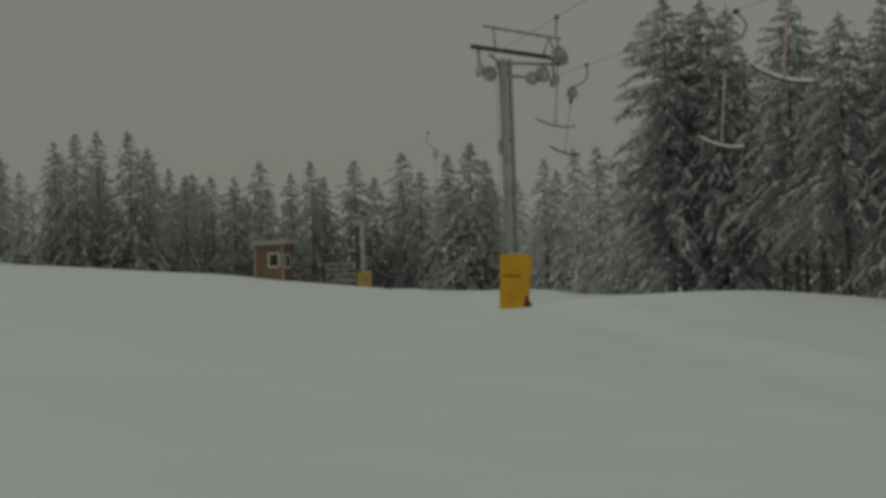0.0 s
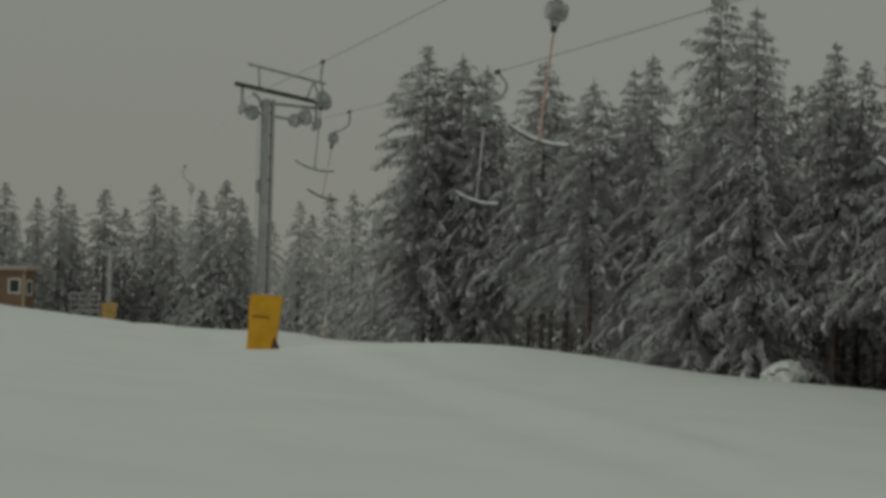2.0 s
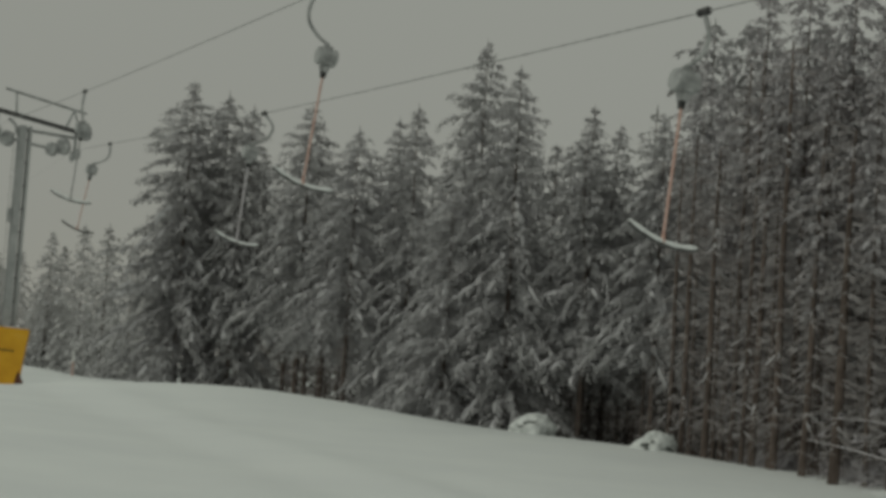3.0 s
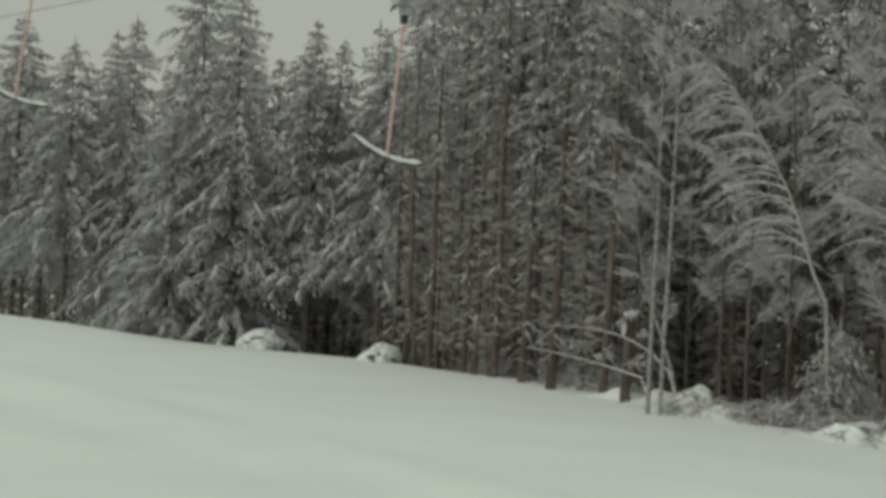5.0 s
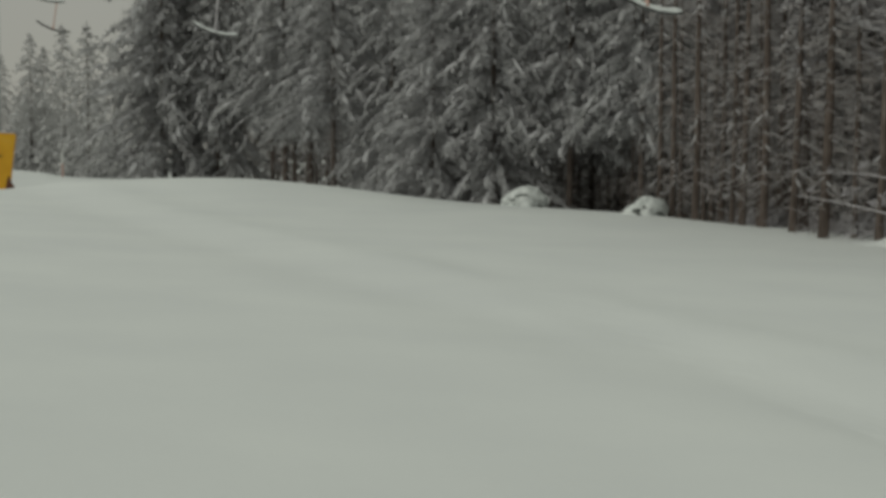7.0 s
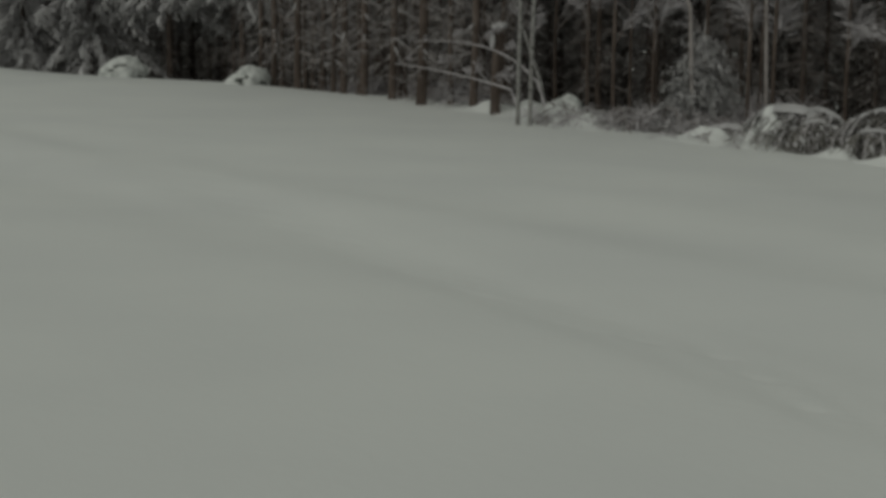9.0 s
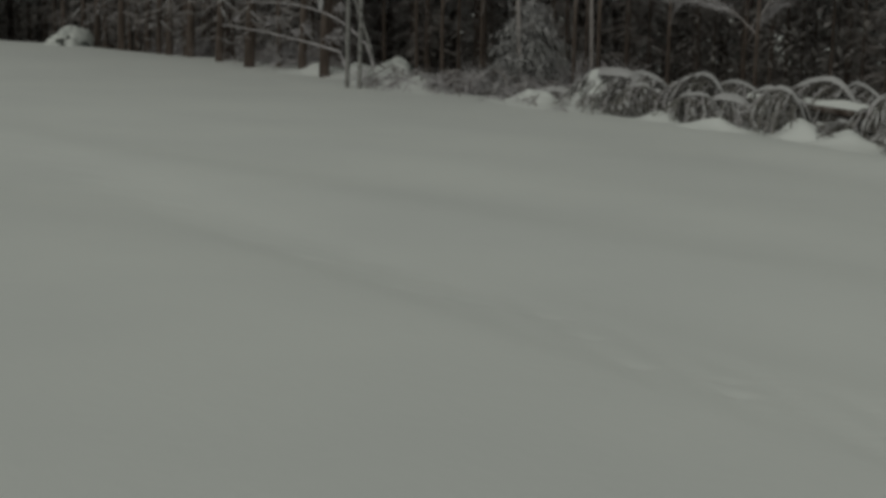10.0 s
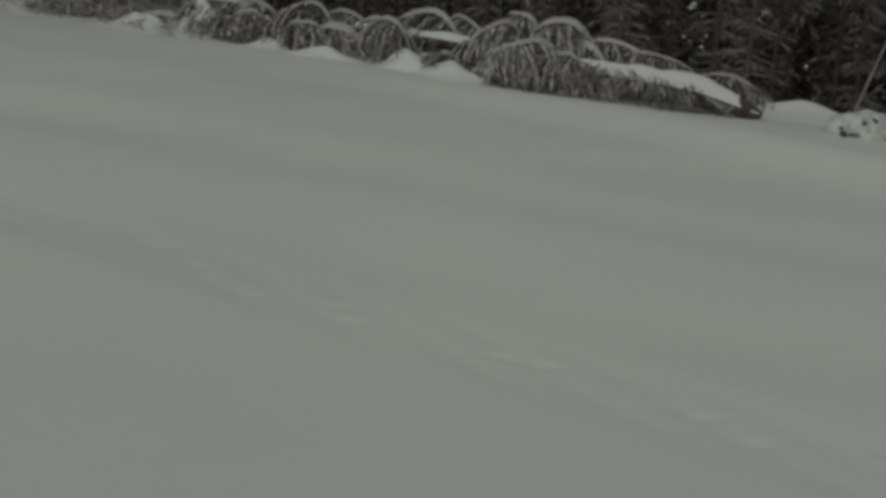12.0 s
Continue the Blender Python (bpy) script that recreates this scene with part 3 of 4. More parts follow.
# ================= ski lift =================
def lift_frame(s, p, z):
    """x across the lift, y up along it."""
    x, y = at(s, p)
    return Matrix.Translation((x, y, z)) @ Matrix.Rotation(-LIFT, 4, "Z")


def lift_pylon(m, label, STEEL=STEEL, DARK_STEEL=DARK_STEEL, FROSTED=FROSTED):
    ob = thing("lift_pylon", label, "pylon", "lift pylons", m)
    tilt = Matrix.Rotation(radians(9), 4, "Y")
    for name, x, w, d in (("column", -0.11, 0.26, 0.34), ("side_column", 0.165, 0.11, 0.30)):
        bm = bmesh.new()
        for sy in (-1, 1):
            box(bm, (w, 0.045, 9.7), Matrix.Translation((x, sy * d / 2, 4.65)), 0.012)
        box(bm, (w * 0.35, d - 0.05, 9.66), Matrix.Translation((x, 0, 4.65)), 0)
        part(name, bm, STEEL, ob)
    for k in range(11):
        bm = bmesh.new()
        box(bm, (0.36, 0.05, 0.06), Matrix.Translation((0.04, 0.02, 0.5 + 0.85 * k)), 0.008)
        part("tie", bm, DARK_STEEL, ob)
    bm = bmesh.new()
    box(bm, (3.5, 0.16, 0.15), Matrix.Translation((0.4, -0.1, 9.74)) @ tilt, 0.02)
    part("crossarm", bm, DARK_STEEL, ob, "dark steel crossarm")
    bm = bmesh.new()
    box(bm, (1.95, 0.12, 0.11), Matrix.Translation((0.85, 0.1, 9.34)) @ Matrix.Rotation(radians(2.5), 4, "Y"), 0.015)
    tube(bm, [(-0.62, 0, 9.72), (-0.36, 0, 9.5), (-0.27, 0, 9.15)], 0.06, 8)
    part("brace", bm, STEEL, ob)
    bm = bmesh.new()
    box(bm, (3.05, 0.08, 0.09), Matrix.Translation((0.68, 0, 10.52)) @ Matrix.Rotation(radians(10.5), 4, "Y"), 0.02)
    part("guard_rail", bm, FROSTED, ob, "rimed upper guard rail")
    for pts in ([(-0.42, 0, 10.7), (-0.36, 0, 9.8)], [(1.72, 0, 10.32), (1.4, 0, 9.5)], [(1.72, 0, 10.32), (2.0, 0, 9.5)]):
        bm = bmesh.new()
        tube(bm, pts, 0.045, 8)
        part("rail_post", bm, STEEL, ob)
    for x, z, drop in ((-1.02, 9.95, 0.8), (1.84, 9.5, 0.82)):
        bm = bmesh.new()
        box(bm, (0.10, 0.14, drop), Matrix.Translation((x, 0, z - drop / 2)), 0.02)
        box(bm, (0.08, 1.3, 0.12), Matrix.Translation((x, 0, z - drop)), 0.02)
        hanger = part("sheave_hanger", bm, STEEL, ob)
        for y in (-0.5, 0.0, 0.5):
            bm = bmesh.new()
            drum(bm, 0.2, 0.11, Matrix.Translation((x + 0.02, y, z - drop - 0.03)))
            part("sheave", bm, FROSTED, hanger, "snow-rimed sheave wheel")
    bm = bmesh.new()
    lump(bm, (0.3, 0.26, 0.34), 3, Matrix.Translation((2.12, -0.1, 9.5)), 0.3, 1.3, 2, -0.8)
    part("insulator_box", bm, FROSTED, ob)
    bm = bmesh.new()
    tube(bm, [(0.2, -0.1, 8.86), (0.9, -0.1, 8.78), (1.5, -0.1, 8.86)], 0.055, 8)
    tube(bm, [(-0.2, -0.1, 8.95), (-0.75, -0.1, 8.98)], 0.05, 8)
    part("outrigger", bm, FROSTED, ob)
    for x, z, r in ((-0.66, 8.92, 0.25), (0.98, 8.72, 0.22), (1.38, 8.86, 0.27)):
        bm = bmesh.new()
        drum(bm, r, 0.3, Matrix.Translation((x, -0.12, z)) @ Matrix.Rotation(radians(60), 4, "Z"))
        lump(bm, (r * 0.9, r * 0.7, r * 0.55), x, Matrix.Translation((x, -0.12, z + r * 0.75)), 0.3, 1.3, 2, -0.4)
        part("guide_wheel", bm, FROSTED, ob, "snow-caked guide wheel")
    bm = bmesh.new()
    box(bm, (0.16, 0.2, 0.5), Matrix.Translation((-0.33, 0, 6.2)), 0.03)
    part("junction_box", bm, STEEL, ob)
    bm = bmesh.new()
    for k in range(26):
        tube(bm, [(-0.30, -0.2, 0.6 + 0.33 * k), (-0.42, -0.2, 0.6 + 0.33 * k)], 0.012, 5)
    tube(bm, [(-0.42, -0.2, 0.4), (-0.42, -0.2, 9.2)], 0.014, 6)
    part("ladder", bm, STEEL, ob)
    return ob


def crash_pad(m, label, w=1.12, h=2.34, PAD=PAD):
    ob = thing("crash_pad", label, "crash pad", "crash pads on the pylons", m)

    def panel(name, size, mm, seed):
        bm = bmesh.new()
        box(bm, size, None, 0.05)
        bmesh.ops.subdivide_edges(bm, edges=bm.edges[:], cuts=3, use_grid_fill=True)
        for v in bm.verts:
            q = v.co * 1.7 + Vector((seed * 3.7, 0, 0))
            v.co += Vector((noise.noise(q), noise.noise(q + Vector((9, 0, 0))), 0.5 * noise.noise(q + Vector((0, 9, 0))))) * 0.035
        bmesh.ops.transform(bm, matrix=mm, verts=bm.verts)
        for v in bm.verts:  # narrower at the foot, leaning a little
            v.co.x = -w / 2 + (v.co.x + w / 2) * (0.87 + 0.13 * v.co.z / h) + 0.02 * v.co.z
        return part(name, bm, PAD, ob)

    front = panel("front_panel", (w, 0.2, h), Matrix.Translation((-0.02, -0.5, h / 2)), 1)
    panel("side_panel", (0.16, 0.8, h * 0.98), Matrix.Translation((w / 2 - 0.08, 0.0, h / 2)), 2)
    panel("side_panel", (0.16, 0.8, h * 0.98), Matrix.Translation((-w / 2 + 0.1, 0.0, h / 2)), 3)
    bm = bmesh.new()
    box(bm, (0.62, 0.012, 0.05), Matrix.Translation((-0.17, -0.625, h * 0.65)) @ Matrix.Rotation(radians(2), 4, "Y"), 0.004)
    part("printed_bar", bm, PAD_MARK, front, "dark printed line")
    bm = bmesh.new()
    for k in range(5):
        tube(bm, [(w / 2 - 0.22 + 0.05 * k, -0.6 - 0.02 * k, 0.0), (w / 2 - 0.25 + 0.045 * k, -0.62, 0.45), (w / 2 - 0.2 + 0.02 * k, -0.57, 0.9 - 0.08 * k)], [0.07, 0.06, 0.02], 7)
    part("torn_flap", bm, RUST, ob, "dark brown torn lining")
    bm = bmesh.new()
    lump(bm, (0.36, 0.34, 0.07), 2, Matrix.Translation((0.0, -0.1, h + 0.0)), 0.4, 1.5, 2, -0.3)
    part("snow_cap", bm, TREE_SNOW, ob)
    return ob


PX, PY = polar(-4.74, 55.0)
PS, PP = to_sp(PX, PY)
lift_pylon(lift_frame(PS, PP, ground(PX, PY)), "galvanised T-bar lift pylon with rimed wheels, rising from a yellow pad")
crash_pad(lift_frame(PS - 0.06, PP - 0.02, ground(PX, PY) - 0.24) @ Matrix.Rotation(radians(2.4), 4, "Y") @ Matrix.Rotation(radians(-6), 4, "Z"), "worn yellow padded guard round the pylon foot", 1.2)
FX, FY = polar(-10.64, 132.0)
FS, FP = to_sp(FX, FY)
FZ = ground(FX, FY)
FK = (EYE + 132 * math.tan(radians(2.36)) - FZ) / 10.6
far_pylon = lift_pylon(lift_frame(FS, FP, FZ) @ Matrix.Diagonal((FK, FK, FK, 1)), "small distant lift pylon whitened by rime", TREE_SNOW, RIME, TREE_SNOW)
crash_pad(lift_frame(FS, FP, EYE + 132 * math.tan(radians(-0.05)) - 2.1) @ Matrix.Rotation(radians(12), 4, "Z"), "yellow guard on the distant pylon, coloured pale for haze", 1.2, 2.1, HAZED_PAD)

CABLES = {"A": (8.82, 7.12, 0.0405), "B": (11.62, 5.97, 0.0505)}


def cable_z(line, s):
    p, z0, k = CABLES[line]
    if s <= PS:
        return z0 + k * s - 0.25 * (1 - ((s - 27) / 27) ** 2) * (1 if 0 < s < 54 else 0)
    zf = FZ + FK * (9.1 if line == "A" else 8.6)
    u = (s - PS) / (FS - PS)
    return (z0 + k * PS) * (1 - u) + zf * u - 1.2 * u * (1 - u)


for line in "AB":
    p, z0, k = CABLES[line]
    pf = FP + FK * (p - PP)
    path = []
    for i in range(61):
        s = -70 + i * (FS + 70) / 60
        q = p if s < PS else p + (pf - p) * (s - PS) / (FS - PS)
        path.append((*at(s, q), cable_z(line, s)))
    bm = bmesh.new()
    tube(bm, path, [0.0125 if -70 + i * (FS + 70) / 60 < PS else 0.003 for i in range(61)], 6)
    tagged(part("haul_cable", bm, CABLE), "thin dark steel haul cable with rime", "cable", "haul cables of the lift")


def t_bar(line, s, lean, rod, mirror, label, dark=False, tip=0.40, RED=RED, FROSTED=FROSTED, RUBBER=RUBBER):
    p, z0, k = CABLES[line]
    q = p if s < PS else p + (FP + FK * (p - PP) - p) * (s - PS) / (FS - PS)
    neck = [(0.02, 0, rod + 0.55), (-0.22, 0, rod + 0.66), (-0.42, 0, rod + 0.86), (-0.46, 0, rod + 1.1), (-tip, 0, rod + 1.36)]
    neck = [Vector((mirror * a, b, c)) for a, b, c in neck]
    ends = [2 * neck[0] - neck[1], *neck, 2 * neck[-1] - neck[-2]]
    neck = [0.5 * (2 * ends[i] + (ends[i + 1] - ends[i - 1]) * u + (2 * ends[i - 1] - 5 * ends[i] + 4 * ends[i + 1] - ends[i + 2]) * u * u + (3 * ends[i] - ends[i - 1] - 3 * ends[i + 1] + ends[i + 2]) * u ** 3)
            for i in range(1, len(ends) - 2) for u in (0, 0.33, 0.67)] + [neck[-1]]
    turn = Matrix.Rotation(radians(lean), 4, "Y")
    grip = turn @ neck[-1]
    base = lift_frame(s, q, cable_z(line, s))
    ob = thing("t_bar", label, "T-bar", "T-bars on the lift", base @ Matrix.Translation(-grip) @ turn)
    bar = [(0.57 * u, 0, 0.10 * u * u - 0.02 - 0.08 * u) for u in [x / 6 for x in range(-6, 7)]]
    bm = bmesh.new()
    tube(bm, bar, [0.022] + [0.03] * 11 + [0.022], 8)
    cross = part("crossbar", bm, RUBBER if dark else DARK_STEEL, ob)
    if not dark:
        bm = bmesh.new()
        tube(bm, [(a, b, c + 0.03) for a, b, c in bar], [0.016] + [0.04 + 0.006 * math.sin(k * 2.1) for k in range(11)] + [0.016], 7)
        part("snow_strip", bm, SNOW, cross, "rime along the top of the bar")
    bm = bmesh.new()
    tube(bm, [(0, 0, 0), (0, 0, 0.12), (0, 0, rod)], [0.045, 0.021, 0.021], 8)
    part("rod", bm, RED, ob, "faded reddish pull rod")
    bm = bmesh.new()
    tube(bm, [(0, 0, rod - 0.03), (0, 0, rod + 0.1)], [0.05, 0.06], 10)
    part("collar", bm, RUBBER, ob)
    bm = bmesh.new()
    box(bm, (0.30, 0.24, 0.40), Matrix.Translation((0.0, 0, rod + 0.33)), 0.07)
    drum(bm, 0.16, 0.34, Matrix.Translation((0.0, 0, rod + 0.34)), 16)
    box(bm, (0.14, 0.14, 0.16), Matrix.Translation((0.0, 0, rod + 0.12)), 0.03)
    part("spring_box", bm, FROSTED, ob, "rimed rope drum housing")
    bm = bmesh.new()
    tube(bm, neck, [0.03 + 0.008 * i / (len(neck) - 1) for i in range(len(neck))], 8)
    part("hanger", bm, FROSTED, ob)
    bm = bmesh.new()
    box(bm, (0.1, 0.26, 0.1), Matrix.Translation(neck[-1]), 0.02)
    part("grip", bm, DARK_STEEL, ob)


t_bar("A", 23.0, 7.0, 1.92, 1, "T-bar hanger with faded red rod and rimed crossbar")
t_bar("A", 40.3, 4.5, 1.7, 0.2, "T-bar hanger with pale rod and rimed crossbar", False, 0.4, CABLE)
# RIME on rod, box and hanger puts distance haze into this hanger's colour
t_bar("A", 71.9, 3.0, 1.78, 1, "rimed T-bar hanger on the upper cable stretch, coloured pale for haze", False, 0.4, RIME, RIME, RIME)
t_bar("B", 15.7, 6.0, 1.85, -0.62, "T-bar hanger with faded red rod and rimed crossbar", tip=0.26)
t_bar("B", 33.2, 5.0, 1.86, -1, "T-bar hanger with pale rod and rimed crossbar", False, 0.2, RIME)
t_bar("B", 48.6, 9.0, 1.72, -1, "T-bar hanger with red rod and bare dark crossbar", True)


# ================= hut, rack and marker on the far side =================
def lift_hut():
    x, y = polar(-14.15, 115.0)
    z0 = EYE + 115 * math.tan(radians(-0.22)) - 0.4
    m = Matrix.Translation((x, y, z0)) @ Matrix.Rotation(radians(14 - 24), 4, "Z")
    ob = thing("hut", "small brown boarded lift hut with a pale flat roof edge", "hut", "", m)
    w, d, h = 2.35, 1.9, 3.05
    for name, size, loc in (("front_wall", (w, 0.1, h), (0, -d / 2, h / 2)), ("back_wall", (w, 0.1, h), (0, d / 2, h / 2)), ("side_wall", (0.1, d - 0.1, h), (w / 2 - 0.05, 0, h / 2)), ("side_wall", (0.1, d - 0.1, h), (-w / 2 + 0.05, 0, h / 2))):
        bm = bmesh.new()
        box(bm, size, Matrix.Translation(loc), 0.015)
        wall = part(name, bm, BOARD, ob)
        long_x = size[0] > size[1]
        n = int((size[0] if long_x else size[1]) / 0.15)
        for k in range(n):  # board joints as raised cover strips
            u = -0.5 + (k + 0.5) / n
            q = (loc[0] + (u * size[0] if long_x else math.copysign(0.06, loc[0])), loc[1] + (math.copysign(0.06, loc[1]) if long_x else u * size[1]), loc[2])
            bm = bmesh.new()
            box(bm, (0.04, 0.03, h) if long_x else (0.03, 0.04, h), Matrix.Translation(q), 0)
            part("cover_strip", bm, BOARD, wall)
    bm = bmesh.new()
    box(bm, (w + 0.62, d + 0.7, 0.17), Matrix.Translation((0.12, -0.1, h + 0.1)) @ Matrix.Rotation(radians(2), 4, "X"), 0.02)
    roof = part("roof", bm, PALE_WOOD, ob, "pale timber roof edge")
    bm = bmesh.new()
    box(bm, (w + 0.54, d + 0.6, 0.12), Matrix.Translation((0.12, -0.1, h + 0.235)), 0.05)
    part("roof_snow", bm, TREE_SNOW, roof)
    for sx in (-w / 2, w / 2):
        bm = bmesh.new()
        box(bm, (0.16, 0.16, h), Matrix.Translation((sx, -d / 2 - 0.02, h / 2)), 0.02)
        part("corner_post", bm, PALE_WOOD, ob)
    for mm in (Matrix.Translation((0.45, -d / 2 - 0.08, 1.85)), Matrix.Translation((w / 2 + 0.03, -0.1, 1.75)) @ Matrix.Rotation(radians(90), 4, "Z")):
        bm = bmesh.new()
        for a, b, c, e in ((0, 0.52, 0.95, 0.1), (0, -0.52, 0.95, 0.1), (0.43, 0, 0.1, 1.0), (-0.43, 0, 0.1, 1.0)):
            box(bm, (c, 0.07, e), mm @ Matrix.Translation((a, 0, b)), 0.01)
        win = part("window", bm, WHITE, ob, "white-framed window")
        bm = bmesh.new()
        box(bm, (0.78, 0.02, 0.96), mm @ Matrix.Translation((0, 0.01, 0)), 0)
        part("pane", bm, GLASS, win)


lift_hut()


def timber_rack():
    x, y = polar(-11.55, 128.0)
    z0 = EYE + 128 * math.tan(radians(-0.45)) - 0.6
    ob = thing("timber_rack", "snow-covered timber rail fence below the spruces", "fence", "", Matrix.Translation((x, y, z0)) @ Matrix.Rotation(radians(8), 4, "Z") @ Matrix.Diagonal((0.8, 0.8, 0.92, 1)))
    for k in range(4):
        bm = bmesh.new()
        box(bm, (0.14, 0.14, 2.5), Matrix.Translation((-1.5 + k, 0, 1.25)), 0.02)
        part("post", bm, TWIG, ob)
    for z in (0.8, 1.35, 1.9, 2.4):
        bm = bmesh.new()
        box(bm, (3.3, 0.08, 0.11), Matrix.Translation((0, -0.1, z)), 0.02)
        rail = part("rail", bm, TWIG, ob)
        bm = bmesh.new()
        box(bm, (3.2, 0.12, 0.045), Matrix.Translation((0, -0.1, z + 0.075)), 0.015)
        part("rail_snow", bm, TREE_SNOW, rail)


timber_rack()


def marker_pole():
    x, y = polar(-2.28, 76.0)
    z0 = ground(x, y)
    ob = thing("marker_pole", "slim red and white piste marker pole in snow", "pole", "", Matrix.Translation((x, y, EYE + 76 * math.tan(radians(-1.25)) + 0.1)))
    for name, a, b, mat in (("lower_section", -0.4, 0.55, RED), ("upper_section", 0.55, 1.15, WHITE)):
        bm = bmesh.new()
        tube(bm, [(0, 0, a), (0, 0, b)], 0.05, 8)
        part(name, bm, mat, ob)


marker_pole()


# ================= rocks and mounds =================
def snowy_rock(az, d, w, h, seed, label, lift=0.0):
    x, y = polar(az, d)
    z = ground(x, y)
    rng = random.Random(seed)
    ob = thing("rock", label, "rock", "snow-capped rocks at the forest edge", Matrix.Translation((x, y, z + lift)) @ Matrix.Rotation(radians(-az), 4, "Z"))
    bm = bmesh.new()
    lump(bm, (w / 2, w * 0.4, h), seed, None, 0.3, 1.3, 4, -0.05)
    for v in bm.verts:
        v.co.x += 0.12 * w * v.co.z / h
        v.co *= 1 + 0.05 * noise.noise(v.co * 9)
    part("snow_cap", bm, ROCK_SNOW, ob, "rough rimed snow crust")
    for k in range(7):
        a, up = rng.uniform(-0.6, 1.3), rng.uniform(0.1, 0.7)
        m = Matrix.Translation(((0.47 * math.sin(a) * math.sqrt(1 - up * up) + 0.12 * up) * w, -0.38 * w * math.cos(a) * math.sqrt(1 - up * up), h * up))
        bm = bmesh.new()
        lump(bm, (w * rng.uniform(0.03, 0.12), w * 0.06, h * rng.uniform(0.05, 0.15)), seed + k, m, 0.6, 1.7, 2, -0.9)
        part("stone", bm, STONE, ob, "bare dark stone")


snowy_rock(15.55, 43.3, 1.36, 0.62, 1, "rounded rock under a thick snow cap", -0.05)
snowy_rock(20.3, 38.2, 1.08, 0.56, 4, "low dark rock half hidden by snow", -0.05)
snowy_rock(32.6, 30.2, 1.0, 0.5, 11, "snow-capped rock behind the slender birch")
snowy_rock(66.1, 21.8, 0.95, 0.42, 7, "dark rock with holes in its snow cover")


def snow_mound(s, p, size, seed, label="soft snow mound over buried brush"):
    """A swell of snow with skirts that run out into the slope. size: half length, half depth, height."""
    bm = bmesh.new()
    x0, y0 = at(s, p)
    z0 = ground(x0, y0)
    ring = []
    for i in range(15):
        r = 2.3 * i / 14
        row = []
        for k in range(28):
            a = 2 * math.pi * k / 28
            q = Vector((r * math.cos(a) * 1.3 + seed * 3.1, r * math.sin(a) * 1.3, seed))
            rr = r * (1 + 0.35 * noise.noise(q * 0.9))
            x, y = at(s + 0.72 * size[0] * rr * math.cos(a), p + 0.72 * size[1] * rr * math.sin(a))
            z = ground(x, y) - z0 + size[2] * (1.15 / (1 + (1.15 * r) ** 2.6) * (1 + 0.4 * noise.noise(q * 1.1)) - 0.08) - (0.05 if i == 14 else 0)
            row.append(bm.verts.new((x - x0, y - y0, z)))
        ring.append(row)
    for a, b in zip(ring, ring[1:]):
        for k in range(28):
            bm.faces.new((a[k], b[k], b[(k + 1) % 28], a[(k + 1) % 28]))
    bmesh.ops.remove_doubles(bm, verts=bm.verts, dist=0.0005)
    bmesh.ops.recalc_face_normals(bm, faces=bm.faces[:])
    ob = part("snow_mound", bm, SNOW)
    ob.location = (x0, y0, z0)
    tagged(ob, label, "snow mound", "snow mounds at the forest edge")


for s, p, size, seed in [(20.3, 22.2, (0.8, 0.5, 0.4), 2), (21.3, 22.6, (0.8, 0.6, 0.3), 5), (19.2, 22.0, (0.9, 0.5, 0.22), 8), (22.4, 22.3, (0.9, 0.5, 0.2), 26), (16.1, 21.7, (0.75, 0.4, 0.24), 11),
                         (14.9, 22.0, (0.7, 0.4, 0.62), 14), (10.65, 21.6, (0.6, 0.4, 0.34), 17), (12.1, 21.4, (0.75, 0.4, 0.22), 20), (9.85, 21.5, (0.75, 0.4, 0.26), 33), (11.6, 22.1, (0.7, 0.4, 0.5), 35), (13.3, 21.6, (0.5, 0.3, 0.2), 37), (3.2, 23.2, (1.5, 0.7, 0.32), 23), (1.2, 23.1, (1.4, 0.9, 0.4), 39), (4.4, 23.2, (1.2, 0.6, 0.32), 41)]:
    snow_mound(s, p, size, seed)


# ================= trunks, birches and fallen trees at the edge =================
def edge_trunk(az, d, r, h, seed, label):
    rng = random.Random(seed)
    x, y = polar(az, d)
    ob = thing("dead_spruce", label, "tree", "bare trunks at the forest edge", Matrix.Translation((x, y, ground(x, y))))
    bm = bmesh.new()
    lx = rng.uniform(0.004, 0.03)
    tube(bm, [(lx * z + 0.02 * math.sin(z), 0.02 * math.cos(z * 0.8), z) for z in (-0.5, 0.15, 1.2, 3, 0.5 * h, 0.75 * h, h)], [r * 1.3, r * 1.15, r, r * 0.93, r * 0.8, r * 0.6, r * 0.25], 9)
    part("trunk", bm, BARK, ob)
    twigs, snow = Soup(), Soup()
    for _ in range(120):
        z, a = rng.uniform(0.7, h), rng.uniform(0, 6.28)
        way = Vector((math.cos(a), math.sin(a), rng.uniform(-0.6, 0.0))) * rng.uniform(0.22, 0.8)
        q = Vector((lx * z, 0, z))
        twigs.kite(q, way, Vector((0, 0, 1)), rng.uniform(0.01, 0.018), 0.2)
        across = way.cross(Vector((0, 0, 1))).normalized()
        for _k in range(4):
            u = rng.uniform(0.3, 0.95)
            twigs.kite(q + way * u, way * rng.uniform(0.15, 0.4) + across * rng.choice((-1, 1)) * rng.uniform(0.1, 0.3) + Vector((0, 0, rng.uniform(-0.2, 0))), Vector((0, 0, 1)), 0.012, 0.3)
        snow.kite(q + way * 0.1 + Vector((0, 0, 0.02)), way * 0.85, across, rng.uniform(0.015, 0.04), 0.4)
    tagged(part("dead_wood", twigs.mesh("dead_wood", RIMED_TWIG if seed % 2 else TWIG), None, ob), kind="stuff")
    tagged(part("snow_load", snow.mesh("snow_load", TREE_SNOW), None, ob), kind="stuff")


